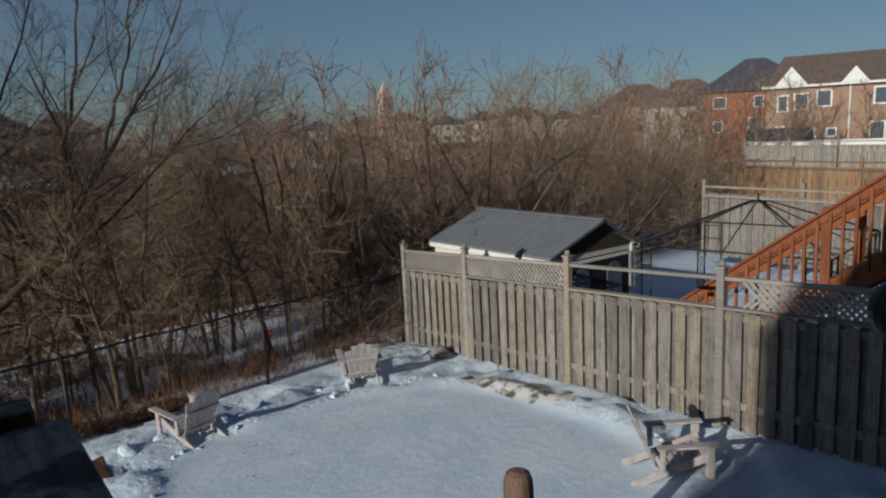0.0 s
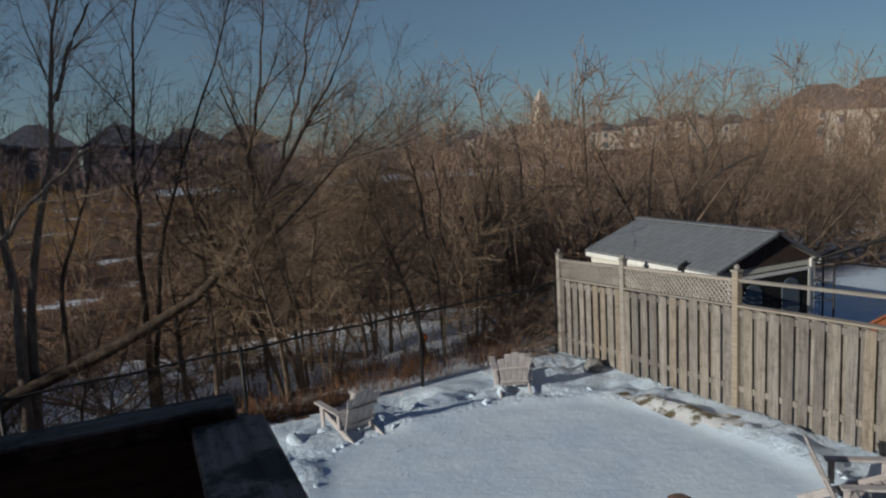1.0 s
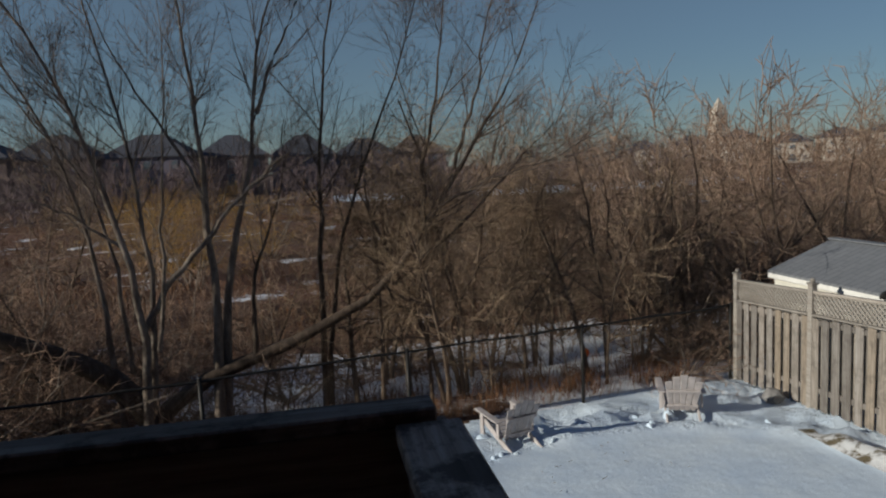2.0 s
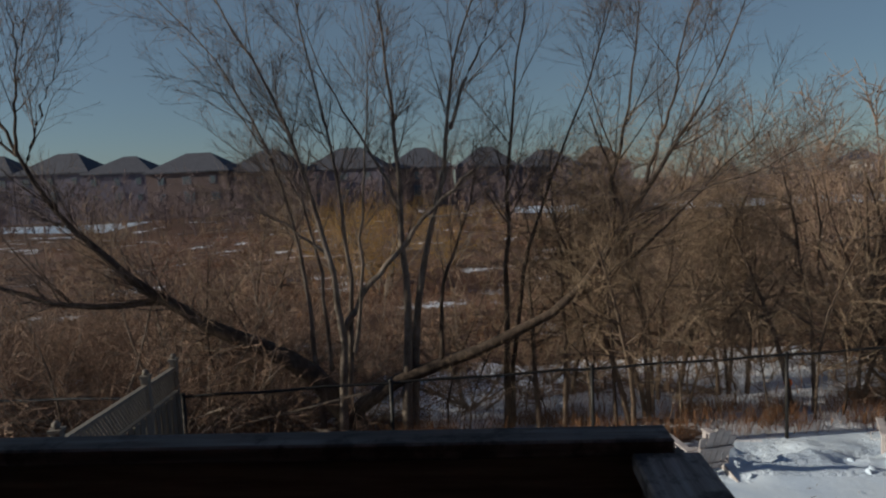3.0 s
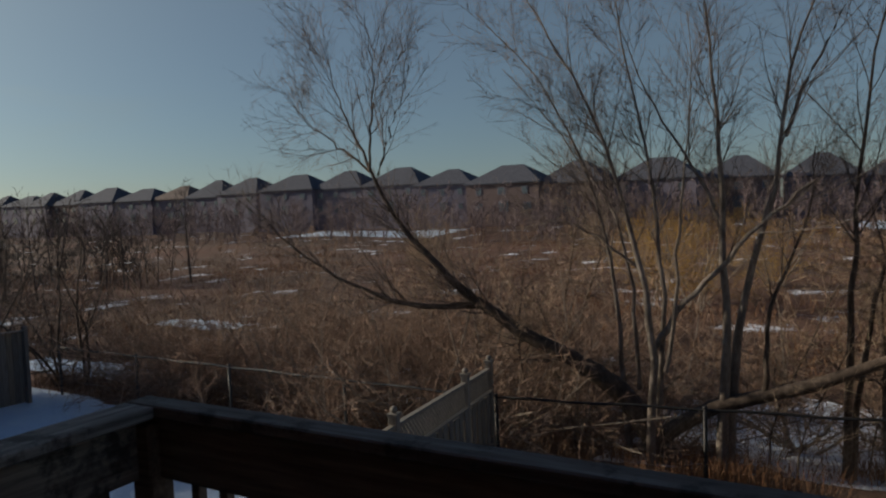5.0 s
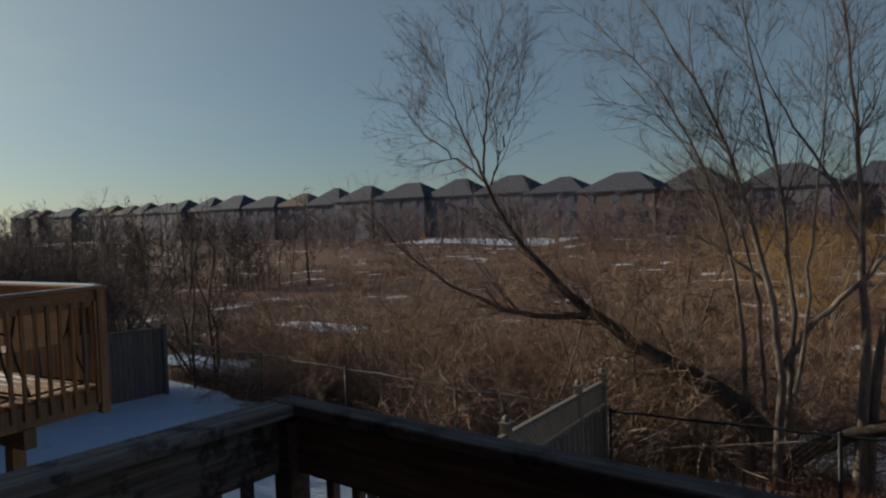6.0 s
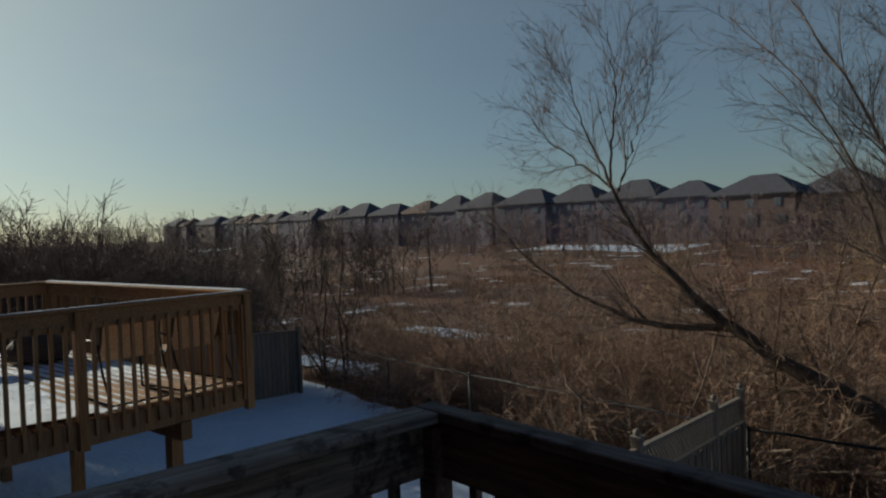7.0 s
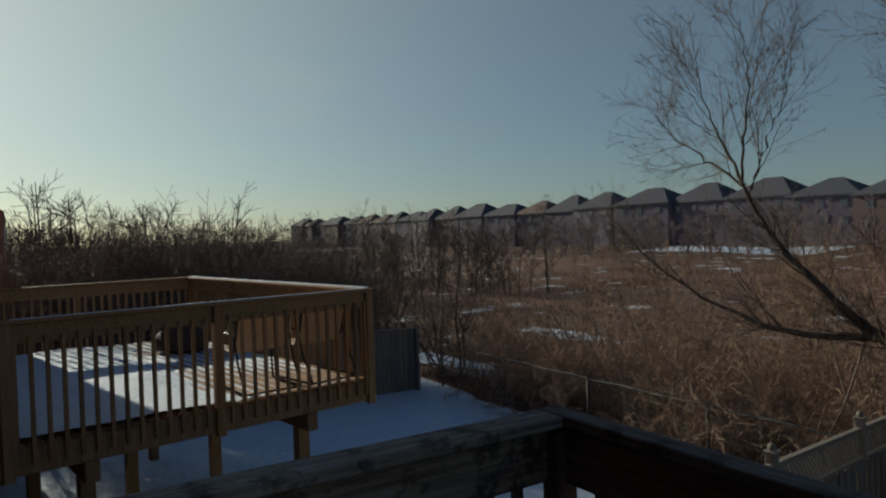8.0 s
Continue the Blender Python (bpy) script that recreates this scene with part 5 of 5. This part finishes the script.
# ---- far woods ----
def far_woods(name, label, n, region, h, mat, seed, branch=16, r0=0.05, fine=1.0):
    """Distant bare trees, each a stem with a fan of rising branches."""
    r = np.random.RandomState(seed)
    x, y = region(r, n)
    z = land(x, y) - 0.2
    hh = h * r.uniform(0.55, 1.15, n)
    k = 4
    P = np.empty((n, k, 3))
    P[:, 0] = np.c_[x, y, z]
    d = np.c_[r.normal(size=(n, 2)) * 0.1, np.ones(n)]
    for j in range(1, k):
        d = d + np.c_[r.normal(size=(n, 2)) * 0.06, np.zeros(n)]
        P[:, j] = P[:, j - 1] + d * (hh / (k - 1))[:, None]
    R = (r0 * hh / h)[:, None] * np.linspace(1, 0.3, k)[None]
    b1 = shoots(r, P, R, branch, (0.08, 0.98), (25, 60), (0.15 * h, 0.42 * h), 3, up=0.15, wander=0.15, thick=0.5, rmin=0.024 * fine)
    b2 = shoots(r, *b1, 4, (0.2, 1.0), (25, 60), (0.06 * h, 0.2 * h), 2, up=0.05, wander=0.15, thick=0.7, rmin=0.02 * fine)
    ob = part(name, mesh_arrays(name, [tube_arrays(P, R, 4), tube_arrays(*b1, 3), tube_arrays(*b2, 3)]), mat)
    return tagged(ob, label, "woods", kind="stuff")


far_woods("far_woods", "hazy bare woods on the rise behind the thickets", 330, lambda r, n: (r.uniform(14, 120, n), 26 + r.uniform(0, 1, n) ** 1.3 * 55), 8.2, M_TWIG_RED, 61)
far_woods("dark_woods", "dark backlit woods closing the marsh", 420, lambda r, n: (-46 - r.uniform(0, 1, n) ** 1.5 * 150, r.uniform(-6, 42, n)), 7.0, M_TWIG_BACKLIT, 62, 14, 0.07)
far_woods("house_scrub", "haze-tinted grey scrub and young trees before the far houses", 460, lambda r, n: (62 - 240 * r.uniform(0, 1, n) ** 1.2, r.uniform(84, 113, n)), 6.6, M_TWIG_HAZE, 64, 11, 0.09, 1.8)
far_woods("scattered_scrub", "scattered bare scrub over the marsh", 240, lambda r, n: (r.uniform(-80, 45, n), 16 + r.uniform(0, 1, n) ** 1.2 * 85), 2.6, M_TWIG_TAN, 63, 14, 0.03)


# ---- far houses ----
def far_house(x, y, w, d, eave, top, rz, wall_mat, roof_mat, label, group, seed=0, zb=None, gable=False):
    """A two-storey house with a hipped or gabled roof, windows and a deck door on the near side (-y)."""
    r = random.Random(seed)
    z = land1(x, y) if zb is None else zb
    h = thing("house", pose(x, y, z, 0, 0, rz), label, "house", group)
    part("wall", raw("wall", *box_faces(w, d, eave + 6, eave / 2 - 3)), wall_mat, h)
    o = 0.4
    a, b = w / 2 + o, d / 2 + o
    rx_ = max(0.6, a - b * 0.9) if not gable else a
    v = [(-a, -b, eave), (a, -b, eave), (a, b, eave), (-a, b, eave), (-rx_, 0, top), (rx_, 0, top)]
    v += [(-a, -b, eave - 0.25), (a, -b, eave - 0.25), (a, b, eave - 0.25), (-a, b, eave - 0.25)]
    part("roof", raw("roof", v, [(0, 1, 5, 4), (1, 2, 5), (2, 3, 4, 5), (3, 0, 4), (6, 7, 1, 0), (7, 8, 2, 1), (8, 9, 3, 2), (9, 6, 0, 3), (9, 8, 7, 6)]), roof_mat, h)
    n = 3 if w > 9 else 2
    for row, zz in enumerate((eave - 1.5, eave - 4.3)):
        for i in range(n):
            wx = (i - (n - 1) / 2) * w / n + r.uniform(-0.3, 0.3)
            ww, wh = (1.9, 2.0) if row and i == 1 else (r.choice((1.1, 1.5)), 1.35)
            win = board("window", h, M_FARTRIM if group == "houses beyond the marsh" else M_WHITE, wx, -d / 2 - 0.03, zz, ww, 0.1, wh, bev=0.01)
            board("pane", win, M_GLASS, 0, -0.03, 0, round(ww - 0.18, 2), 0.06, round(wh - 0.18, 2), bev=0.005)
    return h


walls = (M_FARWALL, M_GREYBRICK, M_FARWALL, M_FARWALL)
roofs = (M_DARKROOF, M_DARKROOF, M_DARKROOF, M_DARKROOF, M_BROWNROOF)
hr = random.Random(9)
x = 26.0
i = 0
while x > -330:
    w = hr.uniform(11.5, 14.5)
    far_house(x, 121 + 0.7 * max(0.0, x + 32) + hr.uniform(-2, 2), w, 11, hr.uniform(6.2, 6.8), hr.uniform(9.6, 10.7), hr.uniform(-4, 4), walls[hr.randrange(4)], roofs[hr.randrange(5)], "two-storey house with a hipped roof beyond the marsh", "houses beyond the marsh", i, 0.9 + 0.011 * max(0.0, -x - 40) + 1.5 * math.exp(-((x + 95) / 45) ** 2))
    x -= w + hr.uniform(-0.3, 0.4)
    i += 1

# the pale town houses and the steeple far off to the right
for i in range(9):
    far_house(96 + i * 11.5, 186 - i * 5.5, 10, 9, 6.5, 9.0, -25, M_STUCCO, M_DARKROOF, "pale stucco town house far across the woods", "pale town houses", 70 + i, -0.4 + 0.8 * (i % 3))
steeple = thing("church_tower", pose(120, 186, land1(120, 186) - 0.2), "pale church tower with a pointed roof in the distance", "tower")
part("shaft", raw("shaft", *box_faces(3.6, 3.6, 15, 7.5)), M_STUCCO, steeple)
part("spire", raw("spire", [(-2.0, -2.0, 15), (2.0, -2.0, 15), (2.0, 2.0, 15), (-2.0, 2.0, 15), (0, 0, 20)], [(0, 1, 4), (1, 2, 4), (2, 3, 4), (3, 0, 4), (3, 2, 1, 0)]), M_STUCCO, steeple)

# the brick houses of the curving row on the right
RH = ((112, 84, 14, M_TANBRICK, M_BROWNROOF, -48, 0.6), (96, 63, 13, M_STUCCO, M_BROWNROOF, -52, -0.4), (85, 46.4, 12, M_BRICK, M_DARKROOF, -58, 0.6))
for i, (x, y, w, wm, rm, rz, zb) in enumerate(RH):
    far_house(x, y, w, 11, 6.4, 10.2, rz, wm, rm, "brick house with a hipped roof along the curving street", "brick houses on the right", 90 + i, zb)


def brick_house(x, y, rz, zb, w=17.0):
    h = thing("house", pose(x, y, zb, 0, 0, rz), "long tan brick house with white gables and a raised white deck", "house", "brick houses on the right")
    d, eave = 10.0, 7.2
    part("wall", raw("wall", *box_faces(w, d, eave + 2, eave / 2 - 1)), M_TANBRICK, h)
    a, b, top = w / 2 + 0.4, d / 2 + 0.4, eave + 3.0
    v = [(-a, -b, eave), (a, -b, eave), (a, b, eave), (-a, b, eave), (-a + 1.5, 0, top), (a, 0, top)]
    part("roof", raw("roof", v, [(0, 1, 5, 4), (1, 2, 5), (2, 3, 4, 5), (3, 0, 4), (3, 2, 1, 0)]), M_BROWNROOF, h)
    board("gutter", h, M_WHITE, 0, -b, eave - 0.1, 2 * a, 0.16, 0.2)
    for gx_, gw in ((-w * 0.38, 2.7), (-w * 0.08, 2.2)):
        gh = gw * 0.62
        part("gable", raw("gable", [(gx_ - gw / 2, -b - 0.15, eave), (gx_ + gw / 2, -b - 0.15, eave), (gx_, -b - 0.15, eave + gh), (gx_ - gw / 2, -b + 0.3, eave), (gx_ + gw / 2, -b + 0.3, eave), (gx_, -b + 3.2, eave + gh)], [(0, 1, 2), (0, 2, 5, 3), (1, 4, 5, 2), (3, 4, 1, 0)]), M_WHITE, h)
    for wx, wz, ww, wh in ((-w * 0.42, 5.6, 1.0, 1.6), (-w * 0.33, 5.7, 1.3, 1.6), (-w * 0.22, 5.9, 1.3, 1.6), (w * 0.04, 5.9, 1.2, 1.6), (w * 0.26, 5.8, 1.9, 2.2), (-w * 0.43, 2.6, 1.0, 1.9), (-w * 0.28, 2.8, 0.9, 0.9), (-w * 0.18, 2.8, 0.9, 0.9), (w * 0.03, 2.5, 1.3, 2.4), (w * 0.14, 2.6, 0.9, 2.0)):
        win = board("window", h, M_WHITE, wx, -d / 2 - 0.03, wz, ww, 0.12, wh, bev=0.01)
        board("pane", win, M_GLASS, 0, -0.04, 0, ww - 0.3, 0.07, wh - 0.3, bev=0.005)
    pipe("downpipe", [(-w * 0.1, -d / 2 - 0.08, 0), (-w * 0.1, -d / 2 - 0.08, eave)], 0.07, M_WHITE, h)
    board("deck_floor", h, M_STUCCO, -w * 0.08, -d / 2 - 1.5, 1.1, 8.5, 3.0, 0.2)
    board("deck_screen", h, M_WHITE, -w * 0.08, -d / 2 - 3.0, 1.65, 8.5, 0.08, 1.1)
    for px in (-w * 0.08 - 4, -w * 0.08, -w * 0.08 + 4):
        board("deck_post", h, M_TANBRICK, px, -d / 2 - 2.9, 0.0, 0.25, 0.25, 2.2)
    return h


brick_house(74.3, 29.1, -66, -0.8)
far_house(76.4, 14.3, 9, 10, 7.4, 10.6, -66, M_SIDING, M_BROWNROOF, "grey sided house joined to the brick row", "brick houses on the right", 99, -0.8, True)
ws = thing("white_shed", pose(57.7, 29.2, -0.5, 0, 0, -62), "white shed with a dark low roof among the yards", "shed")
part("wall", raw("wall", *box_faces(4.4, 3.0, 2.6, 1.0)), M_WHITE, ws)
part("roof", raw("roof", [(-2.5, -1.8, 2.25), (2.5, -1.8, 2.25), (2.5, 1.8, 2.25), (-2.5, 1.8, 2.25), (-2.3, 0, 3.2), (2.3, 0, 3.2)], [(0, 1, 5, 4), (1, 2, 5), (2, 3, 4, 5), (3, 0, 4), (3, 2, 1, 0)]), M_DARKROOF, ws)
board("window", ws, M_DARK, 1.3, -1.52, 1.2, 1.2, 0.06, 1.1)
